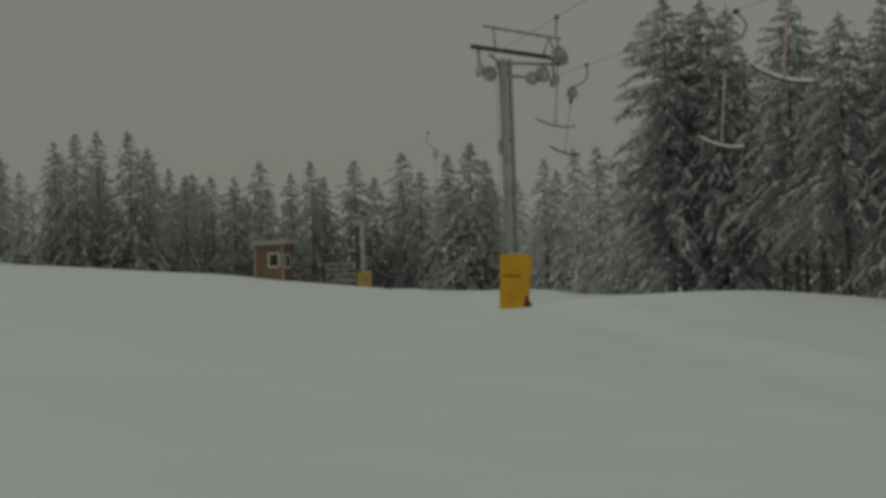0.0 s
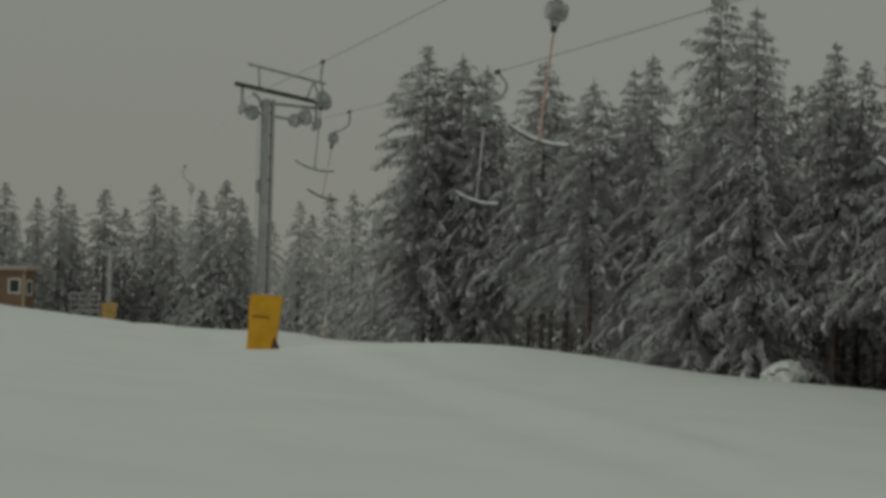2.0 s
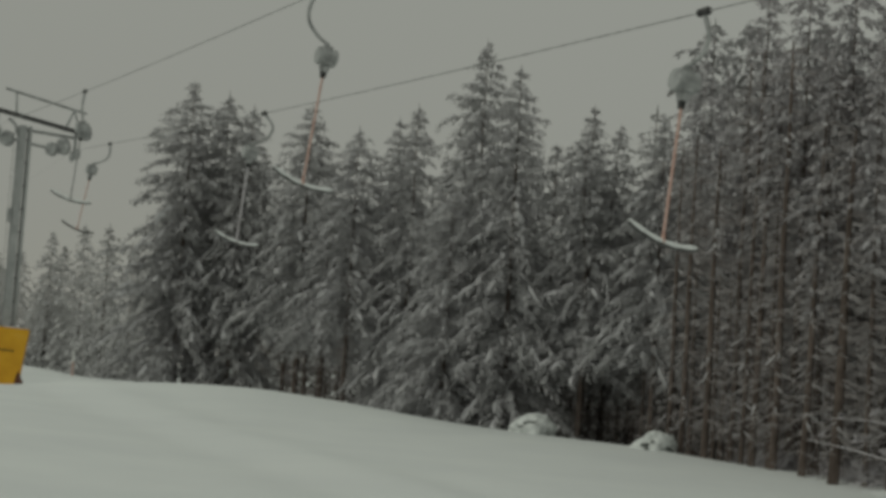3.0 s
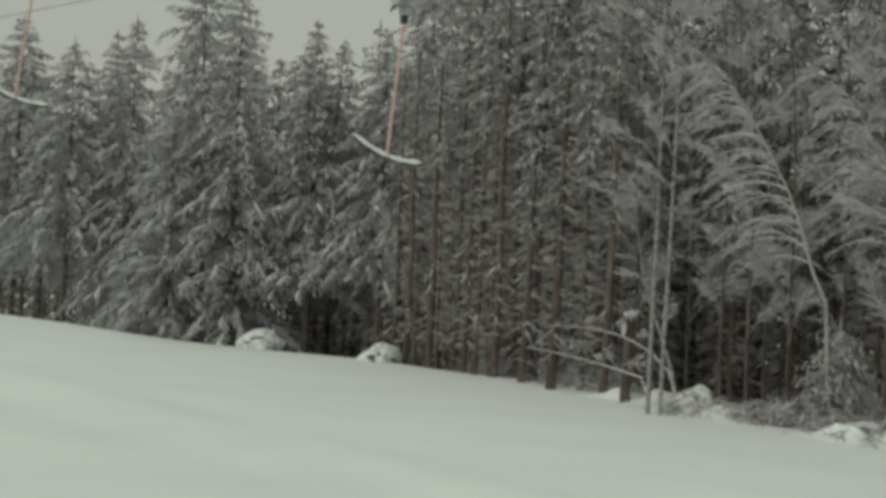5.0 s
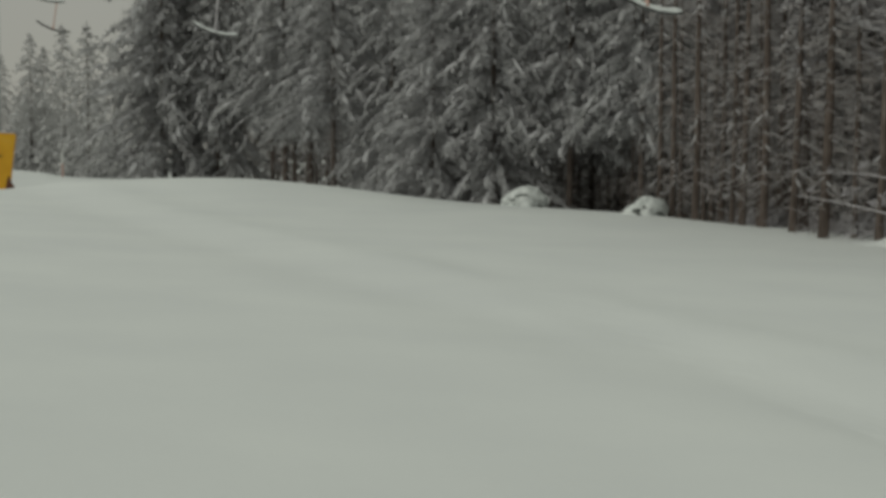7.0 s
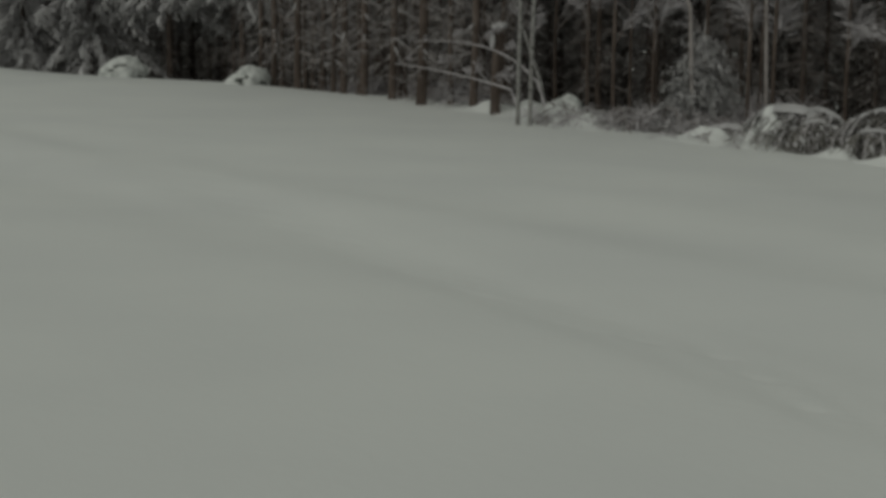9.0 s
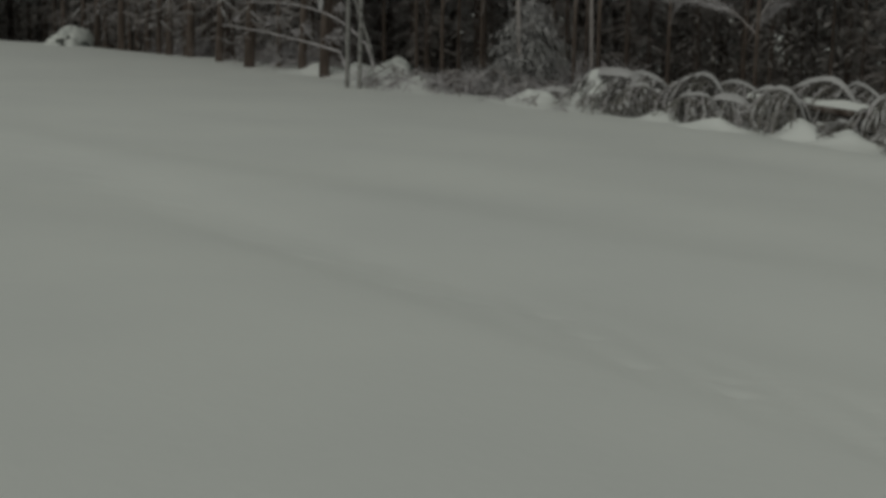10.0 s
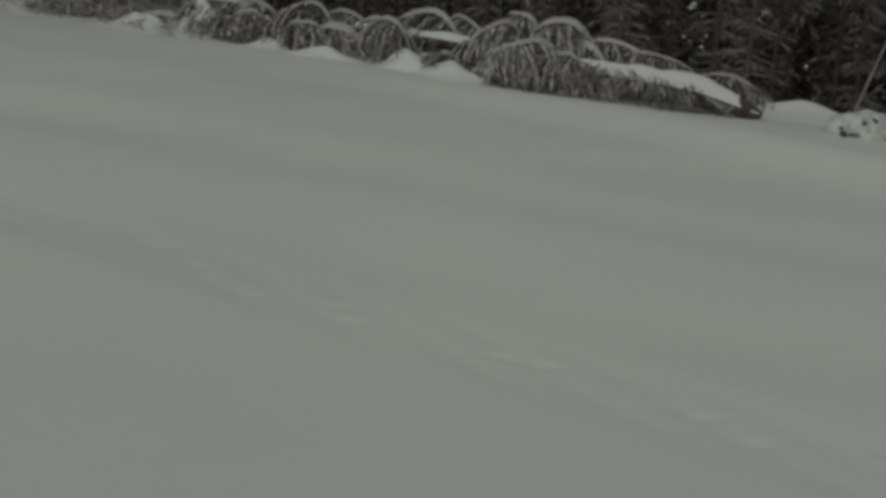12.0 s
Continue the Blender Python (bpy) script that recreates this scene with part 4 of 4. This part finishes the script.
for i, (az, d, r) in enumerate([(22.3, 36.8, 0.085), (24.1, 35.6, 0.08), (24.9, 35.0, 0.09), (26.0, 33.9, 0.085), (26.3, 34.2, 0.06), (27.15, 32.8, 0.11), (29.2, 32.0, 0.085), (23.3, 37.4, 0.07), (21.4, 38.6, 0.075), (28.3, 34.0, 0.07), (22.9, 39.5, 0.07), (25.4, 37.0, 0.075), (23.7, 36.0, 0.06), (20.9, 39.8, 0.07), (26.8, 36.0, 0.07), (30.6, 33.5, 0.07), (28.7, 36.5, 0.08), (24.5, 38.2, 0.08)]):
    edge_trunk(az, d, r, 7.8 + (i * 37 % 5) * 0.6, 100 + i, "slender bare spruce trunk with rimed dead twigs")


def broken_stump():
    x, y = polar(30.05, 31.0)
    ob = thing("broken_stump", "broken brown trunk with a snow cap on top", "stump", "", Matrix.Translation((x, y, ground(x, y))))
    bm = bmesh.new()
    tube(bm, [(0.0, 0, -0.4), (0.0, 0, 0.2), (0.02, 0, 1.0), (0.05, 0, 1.7), (0.06, 0, 1.86)], [0.125, 0.11, 0.098, 0.09, 0.04], 10)
    part("trunk", bm, BARK, ob)
    bm = bmesh.new()
    lump(bm, (0.16, 0.12, 0.08), 3, Matrix.Translation((0.09, 0, 1.88)), 0.6, 1.6, 2, -0.6)
    lump(bm, (0.05, 0.08, 0.2), 6, Matrix.Translation((-0.1, -0.04, 1.6)), 0.6, 1.8, 2, -0.9)
    part("snow_cap", bm, TREE_SNOW, ob)


broken_stump()


def sprays(soup, rng, q, way, depth, width, droop):
    """Fine rimed twigs that fork off a limb."""
    across = way.cross(Vector((0, 0, 1)))
    across = across.normalized() if across.length > 1e-4 else Vector((1, 0, 0))
    soup.kite(q, way, across if rng.random() < 0.5 else Vector((0, 0, 1)), width, 0.3)
    if depth == 0:
        return
    for _ in range(5):
        u = rng.uniform(0.25, 1.0)
        new_way = way * rng.uniform(0.35, 0.65) + across * rng.uniform(-0.45, 0.45) * way.length + Vector((0, 0, rng.uniform(-droop, 0.25 * droop))) * way.length
        sprays(soup, rng, q + way * u, new_way, depth - 1, width * 0.75, droop)


def rimed_birch(name, stems, seed, limbs, label, reach, droop, mat=None, first=0.3, group="rimed birches at the forest edge"):
    """Bare broadleaf tree: stems as paths with radii, limbs with forked twigs."""
    rng = random.Random(seed)
    base = Vector(stems[0][0])
    ob = thing(name, label, "tree", group, Matrix.Translation(base))
    soup = Soup()
    for k, (p0, p1, p2, p3, r) in enumerate([(q[0], q[1], q[2], q[3], q[4]) for q in stems]):
        pts = [Vector(v) - base for v in (p0, p1, p2, p3)]
        fine = []
        for i in range(13):
            u = i / 12
            fine.append((1 - u) ** 3 * pts[0] + 3 * u * (1 - u) ** 2 * pts[1] + 3 * u * u * (1 - u) * pts[2] + u ** 3 * pts[3] + Vector((0.03 * math.sin(5 * u + k), 0.03 * math.cos(6 * u), 0)))
        fine[0].z -= 0.3
        bm = bmesh.new()
        tube(bm, fine, [r * (1 - 0.85 * i / 12) + 0.006 for i in range(13)], 8)
        part("stem", bm, mat or BIRCH, ob)
        for j in range(limbs):
            u = first + (1 - first) * (j + rng.random()) / limbs
            i = min(11, int(u * 12))
            q = fine[i].lerp(fine[i + 1], u * 12 - i)
            a = rng.uniform(0, 6.28)
            d = Vector((math.cos(a), math.sin(a), rng.uniform(0.5, 1.5)))
            length = reach * rng.uniform(0.5, 1.0) * (1.15 - 0.6 * u)
            way = d.normalized() * length
            mid, tip = q + way * 0.5 + Vector((0, 0, 0.14 * length)), q + way + Vector((0, 0, -droop * length * 0.5))
            rr = r * (1 - 0.8 * u) * 0.42 + 0.005
            bm = bmesh.new()
            tube(bm, [q, mid, tip], [rr, rr * 0.65, 0.004], 5, False)
            part("limb", bm, TWIG, ob)
            for _ in range(12):
                v = rng.uniform(0.25, 1.0)
                start = q.lerp(mid, v * 2) if v < 0.5 else mid.lerp(tip, v * 2 - 1)
                sprays(soup, rng, start, (way * rng.uniform(0.3, 0.65) + Vector((rng.uniform(-0.3, 0.3), rng.uniform(-0.3, 0.3), rng.uniform(-droop, 0.1))) * length * 0.5), 2, 0.013, droop)
    tagged(part("spray", soup.mesh("spray", RIME), None, ob, "fine rimed twigs"), kind="stuff")
    return ob


def sp3(s, p, z):
    return (*at(s, p), z)


GB = ground(*at(20.2, 21.0))
rimed_birch("birch_tree", [(sp3(20.3, 21.0, GB), sp3(20.3, 21.0, 3), sp3(20.25, 21.0, 6), sp3(20.2, 21.1, 9), 0.042),
                           (sp3(20.05, 21.05, GB), sp3(19.95, 21.05, 3), sp3(19.8, 21.05, 6), sp3(19.6, 21.0, 9.5), 0.04)], 3, 14, "slender two-stemmed birch white with rime", 1.2, 0.12, None, 0.36)
rimed_birch("leaning_birch", [(sp3(20.5, 22.0, -0.1), sp3(20.9, 22.0, 0.7), sp3(21.5, 22.0, 1.5), sp3(21.7, 22.0, 3.2), 0.036)], 5, 4, "thin leaning stem white with rime", 0.7, 0.3)
rimed_birch("fallen_branch", [(sp3(20.2, 21.7, 0.0), sp3(21.0, 21.6, 0.75), sp3(22.0, 21.6, 1.1), sp3(24.2, 21.7, 0.95), 0.019)], 6, 4, "snow-lined fallen branch hanging across trunks", 0.6, 0.6, RIME)
rimed_birch("fallen_branch", [(sp3(20.8, 21.5, 0.0), sp3(21.6, 21.5, 0.1), sp3(22.8, 21.6, 0.35), sp3(24.8, 21.7, 0.45), 0.019)], 8, 5, "snow-lined fallen branch low over the snow", 0.6, 0.5, RIME)


def arching_birch(stem, d, seed, limbs, reach):
    """A birch bowed by rime, its limbs combed over to one side. stem: azimuths and elevations along it, at the distance d."""
    rng = random.Random(seed)
    pts = [Vector((*polar(az, d), EYE + d * math.tan(radians(el)))) for az, el in stem]
    base = Vector((pts[0].x, pts[0].y, ground(pts[0].x, pts[0].y)))
    ob = thing("arching_birch", "bent birch with combed rimed branches", "tree", "rimed birches at the forest edge", Matrix.Translation(base))
    path = [q - base for q in pts]
    path[0].z = -0.3
    bm = bmesh.new()
    tube(bm, path, [0.042 * (1 - 0.8 * i / (len(path) - 1)) for i in range(len(path))], 8)
    part("stem", bm, DEAD_TWIG, ob)
    az0 = radians(stem[0][0])
    over, deep, up = Vector((-math.cos(az0), math.sin(az0), 0)), Vector((math.sin(az0), math.cos(az0), 0)), Vector((0, 0, 1))
    soup = Soup()
    for j in range(limbs):
        u = 0.3 + 0.7 * ((j + rng.random()) / limbs) ** 0.85
        i = min(len(path) - 2, int(u * (len(path) - 1)))
        q = path[i].lerp(path[i + 1], u * (len(path) - 1) - i)
        length = reach * rng.uniform(0.6, 1.1) * (1.2 - 0.75 * u)
        climb, tilt = rng.uniform(0.25, 0.6), rng.uniform(-0.35, 0.35)
        arc = [q + over * (length * v) + deep * (tilt * length * v) + up * (length * (climb * 1.7 * v - (climb + 0.42) * v * v)) for v in (0, 0.2, 0.4, 0.6, 0.8, 1.0)]
        bm = bmesh.new()
        r = 0.010 + 0.010 * (1 - u)
        tube(bm, arc, [r, r, r * 0.9, r * 0.75, r * 0.55, 0.004], 5, False)
        part("limb", bm, RIME, ob, "rimed limb")
        for k in range(5):
            for _ in range(4):
                start = arc[k].lerp(arc[k + 1], rng.random())
                way = ((arc[k + 1] - arc[k]).normalized() * rng.uniform(0.5, 1.0) + up * rng.uniform(-0.5, 0.4) + deep * rng.uniform(-0.6, 0.6)) * rng.uniform(0.12, 0.28)
                sprays(soup, rng, start, way, 1, 0.007, 0.35)
    tagged(part("spray", soup.mesh("spray", RIME), None, ob, "fine rimed twigs"), kind="stuff")


arching_birch([(37.8, -3.9), (37.55, 0.2), (37.06, 1.3), (36.6, 2.9), (36.0, 4.5), (35.2, 6.05), (34.35, 7.6), (33.5, 8.9)], 28.4, 9, 30, 2.0)
arching_birch([(40.6, -3.9), (40.4, 0.5), (40.2, 2.2), (39.9, 4.0), (39.4, 5.8), (38.6, 7.4), (37.6, 8.9)], 28.2, 10, 22, 1.7)
for s, p, h, seed in [(18.6, 23.2, 8.5, 21), (16.3, 23.2, 8.0, 22), (13.6, 25.0, 7.0, 23), (22.5, 24.5, 8.0, 24), (19.4, 22.9, 8.5, 25), (17.4, 25.2, 9.5, 26), (14.8, 24.2, 8.5, 27), (21.2, 25.6, 9.0, 28), (24.3, 24.0, 8.0, 29), (12.6, 23.6, 8.5, 30), (15.6, 23.0, 9.0, 31), (17.9, 24.0, 9.5, 32), (20.9, 23.8, 9.0, 34), (22.9, 23.2, 8.0, 35)]:
    z = ground(*at(s, p))
    rimed_birch("birch_tree", [(sp3(s, p, z), sp3(s + 0.2, p, z + h * 0.35), sp3(s - 0.2, p, z + h * 0.7), sp3(s + 0.3, p, z + h), 0.038)], seed, 17, "young birch whitened by rime inside the edge", 1.4, 0.2, BARK, 0.16)


def rimed_bush(s, p, size, seed, count, label, cone=0.0):
    """Low tangle of drooping rimed twigs."""
    rng = random.Random(seed)
    x, y = at(s, p)
    ob = thing("rimed_bush", label, "bush", "rimed bushes at the forest edge", Matrix.Translation((x, y, ground(x, y) - 0.05)))
    a, b = Soup(), Soup()
    w, d, h = size
    for _ in range(count):
        u, v = rng.uniform(-1, 1), rng.uniform(-1, 1)
        top = h * (1 - 0.55 * u * u) * rng.uniform(0.5, 1.0)
        if cone:
            top = h * max(0.15, 1 - abs(u)) * rng.uniform(0.7, 1.0)
        q = Vector((ES[0] * u * w / 2 + EP[0] * v * d / 2, ES[1] * u * w / 2 + EP[1] * v * d / 2, top))
        lean = Vector((rng.uniform(-1, 1), rng.uniform(-1, 1), 0)) * 0.6
        way = lean + Vector((0, 0, -rng.uniform(0.3, 0.9) * max(0.25, top)))
        sprays(a if rng.random() < 0.6 else b, rng, q, way, 1, 0.018, 0.4)
        sprays(a, rng, Vector((q.x, q.y, 0)), Vector((lean.x * 1.3, lean.y * 1.3, top * 0.75)), 1, 0.011, 0.45)
    tagged(part("spray", a.mesh("spray", RIME), None, ob, "rimed twigs"), kind="stuff")
    tagged(part("bare_spray", b.mesh("bare_spray", TWIG), None, ob, "brown twigs"), kind="stuff")


rimed_bush(20.25, 22.05, (1.1, 0.6, 0.55), 9, 70, "rimed twigs sticking out of a snow mound")
rimed_bush(18.9, 22.3, (1.6, 1.0, 0.5), 1, 150, "low rimed brush along the forest edge")
rimed_bush(17.6, 22.7, (2.2, 1.2, 0.75), 2, 220, "low rimed brush along the forest edge")
yx, yy = at(17.25, 23.0)
for (dx, dy, tall, broad, seed) in ((0, 0, 2.1, 1.0, 401), (-0.35, 0.15, 1.3, 0.85, 402), (0.4, -0.2, 1.2, 0.9, 403)):
    young = spruce(spruce_meshes(seed, tall, broad, 0.05, 0.13, 9, 0.07, 0.5, 1.0, 0.03, 0.016, 0, 0.62, 0.03), "young spruce bowed under rime at the forest edge", "young spruces at the forest edge")
    young.location = (yx + dx, yy + dy, ground(yx + dx, yy + dy) - 0.05)
rimed_bush(15.9, 22.0, (1.2, 0.6, 0.35), 4, 60, "snow-buried brush along the forest edge")
rimed_bush(16.3, 23.4, (2.0, 1.0, 1.2), 5, 150, "rimed brush below the bent birches")
rimed_bush(24.0, 23.0, (2.6, 1.0, 0.8), 6, 120, "tangle of dead twigs between the trunks")
rimed_bush(27.5, 23.6, (3.0, 1.0, 0.8), 7, 120, "tangle of dead twigs between the trunks")


def strip(soup, pts, side, widths):
    """A narrow ribbon along points, for a curved twig."""
    n = len(soup.v)
    for q, w in zip(pts, widths):
        soup.v += [q - side * w, q + side * w]
    soup.f += [(n + 2 * i, n + 2 * i + 1, n + 2 * i + 3, n + 2 * i + 2) for i in range(len(pts) - 1)]


def bowed_bough(parent, origin, s, p, wide, high, seed, load=1.0, turn=None, deep=0.55):
    """A bough bent over into an arch, its side twigs hanging to the snow like ribs."""
    rng = random.Random(seed)
    x, y = at(s, p)
    q = Vector((x, y, ground(x, y) - 0.06)) - origin
    a = rng.uniform(-0.35, 0.35) if turn is None else turn
    d = Vector((*at(math.cos(a), math.sin(a)), 0))
    n = Vector((*at(-math.sin(a), math.cos(a)), 0))
    up = Vector((0, 0, 1))
    lop = rng.uniform(-0.28, 0.28)
    needles, rime, snow = Soup(), Soup(), Soup()

    def point(u):
        return q + d * (wide * 0.78 * u) + n * (0.08 * math.sin(3 * u + seed)) + up * (high * (0.84 * max(0.03, 1 - abs(u) ** 2.5) * (1 + lop * u) + 0.02 * math.sin(7 * u + seed)))

    sweep = rng.choice((-1, 1)) * rng.uniform(0.15, 0.4)
    count = int(10 + 9 * wide)
    for k in range(count):
        u = -0.97 + 1.94 * (k + rng.random()) / count
        c = point(u)
        fall = c.z - q.z
        for sd in (-1, -1, 1):
            w = deep * math.sqrt(max(0.05, 1 - u * u)) * rng.uniform(0.4, 1.15)
            skew, drop = d * (rng.uniform(-0.2, 0.2) + 0.2 * u + sweep * fall), fall * rng.uniform(0.4, 1.0)
            hop = 0.05 * rng.random()
            pts = [c + n * (sd * w * math.sin(v * 1.57)) + skew * v + up * (hop * math.sin(3.14 * v) - drop * (1 - math.cos(v * 1.57))) for v in (0, 0.25, 0.5, 0.75, 1)]
            g = rng.uniform(0.55, 1.2)
            strip(rime if rng.random() < 0.36 else needles, pts, d, [0.012 * g, 0.016 * g, 0.015 * g, 0.012 * g, 0.004])
            for i in (0, 1, 2, 3):
                for _ in range(4):
                    start = pts[i].lerp(pts[i + 1], rng.random())
                    way = d * rng.uniform(-0.17, 0.17) + n * sd * rng.uniform(-0.08, 0.12) - up * rng.uniform(-0.02, 0.16)
                    (rime if rng.random() < 0.2 else needles).kite(start, way, up if rng.random() < 0.5 else d, rng.uniform(0.006, 0.014), 0.4)
                if rng.random() < 0.4 * load:
                    snow.kite(pts[i] + up * 0.018, (pts[i + 1] - pts[i]) * 1.1, d, rng.uniform(0.012, 0.03))
    for _ in range(int(190 * wide)):  # dark filler needles standing in for the shade under the arch
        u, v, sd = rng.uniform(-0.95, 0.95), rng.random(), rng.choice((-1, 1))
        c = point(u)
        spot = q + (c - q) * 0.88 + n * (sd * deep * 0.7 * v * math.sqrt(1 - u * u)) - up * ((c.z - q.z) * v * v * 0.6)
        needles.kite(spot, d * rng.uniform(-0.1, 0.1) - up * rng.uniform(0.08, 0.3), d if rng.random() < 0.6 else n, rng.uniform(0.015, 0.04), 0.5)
    us = [-1 + 2 * k / 14 for k in range(15)]
    ws = [load * (0.022 + 0.062 * (1 - u * u)) * (1 + 0.35 * noise.noise(Vector((u * 2.2, seed * 1.7, 0)))) for u in us]
    snow.ridge([point(u) + up * 0.008 for u in us], n, ws, [0.8 * w + 0.01 for w in ws])
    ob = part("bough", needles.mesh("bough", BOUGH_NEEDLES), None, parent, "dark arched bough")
    tagged(part("rimed_spray", rime.mesh("rimed_spray", RIME), None, ob, "rimed ribs of the bough"), kind="stuff")
    tagged(part("snow_load", snow.mesh("snow_load", TREE_SNOW, True), None, ob, "snow along the arch"), kind="stuff")


def fallen_spruce(s0, p0, s1, p1, r, seed, label, boughs, lift=0.6, draped=0):
    """A spruce lying on the snow, butt at (s0, p0), its boughs arching over."""
    rng = random.Random(seed)
    x0, y0 = at(s0, p0)
    x1, y1 = at(s1, p1)
    base = Vector((x0, y0, ground(x0, y0)))
    tip = Vector((x1, y1, ground(x1, y1) + 0.1)) - base
    ob = thing("fallen_spruce", label, "fallen tree", "fallen spruces along the edge", Matrix.Translation(base))
    raise_z = Vector((0, 0, r * lift))

    def axis(u):
        return raise_z + tip * u + Vector((0, 0, 0.08 * math.sin(3 * u) - 0.5 * r * max(0.0, 1 - u / 0.2)))

    bm = bmesh.new()
    tube(bm, [axis(u) for u in (0, 0.05, 0.2, 0.5, 0.75, 1.0)], [r * 0.22, r * 0.55, r * 0.9, r * 0.75, r * 0.5, 0.03], 14)
    part("trunk", bm, BARK, ob, "brown log showing under its snow")
    bm = bmesh.new()
    side = Vector((0, 0, 1)).cross(tip.normalized())
    rows = []
    for i in range(40):
        u = 0.005 + 0.93 * i / 39
        rr = r * min(1.0, 0.25 + 4.2 * u) * (1 - 0.5 * u) * (1 + 0.16 * noise.noise(Vector((u * 9, seed, 0))))
        thick = 0.5 + 0.45 * noise.noise(Vector((u * 11, seed, 4))) + 0.2 * noise.noise(Vector((u * 31, seed, 7)))
        end = min(1.0, 9 * u)
        rows.append([bm.verts.new(axis(u) + side * (rr * (1.06 - 0.1 * abs(math.sin(b))) * math.cos(b)) + Vector((0, 0, rr * 0.22 + rr * math.sin(b) * (0.5 + 0.32 * end + end * max(0.05, 0.36 * thick))))) for b in [math.pi * k / 10 for k in range(11)]])
    for a, b in zip(rows, rows[1:]):
        for k in range(10):
            bm.faces.new((a[k], a[k + 1], b[k + 1], b[k]))
    bm.faces.new(rows[0])
    bmesh.ops.recalc_face_normals(bm, faces=bm.faces[:])
    part("snow_cover", bm, SNOW, ob, "thick snow along the log")
    if draped:
        brown, rime = Soup(), Soup()
        for _ in range(draped):  # twigs hanging down the log's side
            u = rng.random() ** 0.5
            c = axis(0.04 + 0.71 * u) - side * (-r * rng.uniform(0.7, 1.15)) + Vector((0, 0, r * rng.uniform(0.0, 0.9)))
            way = side * rng.uniform(0.02, 0.25) + tip.normalized() * rng.uniform(-0.5, 0.35) - Vector((0, 0, rng.uniform(0.05, 0.35)))
            sprays(rime if rng.random() < 0.5 else brown, rng, c, way, 1, 0.014, 0.3)
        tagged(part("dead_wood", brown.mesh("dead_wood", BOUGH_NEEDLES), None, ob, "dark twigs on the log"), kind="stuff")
        tagged(part("rimed_spray", rime.mesh("rimed_spray", RIME), None, ob, "rimed hanging twigs"), kind="stuff")
    for k, (s, p, wide, high, load) in enumerate(boughs):
        bowed_bough(ob, base, s, p, wide, high, seed * 40 + k, load)
        side_way = rng.choice((-1, 1))
        bowed_bough(ob, base, s + side_way * wide * 0.3, p + rng.uniform(-0.08, 0.2), wide * rng.uniform(0.5, 0.8), high * rng.uniform(0.55, 0.8), seed * 40 + k + 500, load * 0.8, rng.uniform(-0.9, 0.9), 0.4)


def low_boughs(seed, count, s_range, p_range):
    rng = random.Random(seed)
    return [(rng.uniform(*s_range), rng.uniform(*p_range), rng.uniform(0.7, 1.2), rng.uniform(0.5, 0.85), rng.uniform(0.4, 1.0)) for _ in range(count)]


ARCHED = "fallen spruce with arched boughs bowed under snow"
# boughs: place along and across the lift, width, height, snow
fallen_spruce(9.6, 22.3, 15.4, 22.3, 0.13, 2, ARCHED, [(14.75, 22.2, 1.3, 0.86, 2.0), (14.3, 22.5, 0.95, 0.92, 1.0), (14.2, 22.4, 0.9, 0.9, 1.0), (13.76, 22.07, 0.72, 0.58, 0.8), (14.5, 21.87, 0.9, 0.5, 1.0), (14.0, 21.92, 0.6, 0.72, 0.7),
                                                       (13.1, 22.3, 1.08, 1.0, 0.8), (12.88, 21.87, 0.75, 0.68, 0.8), (12.26, 21.92, 0.95, 0.66, 1.6), (12.5, 22.7, 1.1, 0.95, 0.7), (16.06, 22.02, 1.2, 0.33, 1.3)] + low_boughs(4, 7, (11.5, 15.5), (22.8, 23.6)))
fallen_spruce(8.3, 22.25, 12.3, 22.3, 0.15, 3, "fallen spruce, snow-topped log between arched boughs", [(11.3, 21.92, 0.85, 0.98, 0.8), (11.75, 22.5, 0.8, 0.9, 0.8), (10.79, 22.5, 1.2, 1.2, 1.0), (9.48, 22.4, 0.95, 1.15, 0.9), (9.34, 23.2, 0.95, 1.48, 0.7), (10.2, 22.07, 0.6, 0.5, 0.6), (10.3, 22.9, 1.0, 1.2, 0.7)] + low_boughs(5, 7, (7.5, 11.5), (22.9, 23.8)), 2.6)
fallen_spruce(4.8, 21.85, 9.6, 22.05, 0.26, 1, "fallen spruce, brown log under thick snow, boughs drooping", [(8.32, 22.65, 1.2, 1.35, 1.3), (8.65, 21.77, 1.15, 0.95, 1.0), (8.15, 21.82, 0.9, 0.78, 0.8), (9.05, 21.92, 0.8, 0.72, 0.8), (6.9, 22.9, 1.5, 0.98, 0.6), (7.7, 23.0, 1.7, 1.1, 0.7), (5.9, 23.4, 1.5, 0.75, 0.5)], 0.85, 210)


def leaning_stick():
    x, y = at(3.55, 21.7)
    bm = bmesh.new()
    tube(bm, [(0, 0, -0.1), (-ES[0] * 0.15, -ES[1] * 0.15, 0.4), (-ES[0] * 0.5, -ES[1] * 0.5, 1.5)], [0.022, 0.018, 0.01], 7)
    ob = part("stick", bm, TWIG)
    ob.location = (x, y, ground(x, y))
    tagged(ob, "thin rimed stick leaning out of the snow", "stick")


leaning_stick()
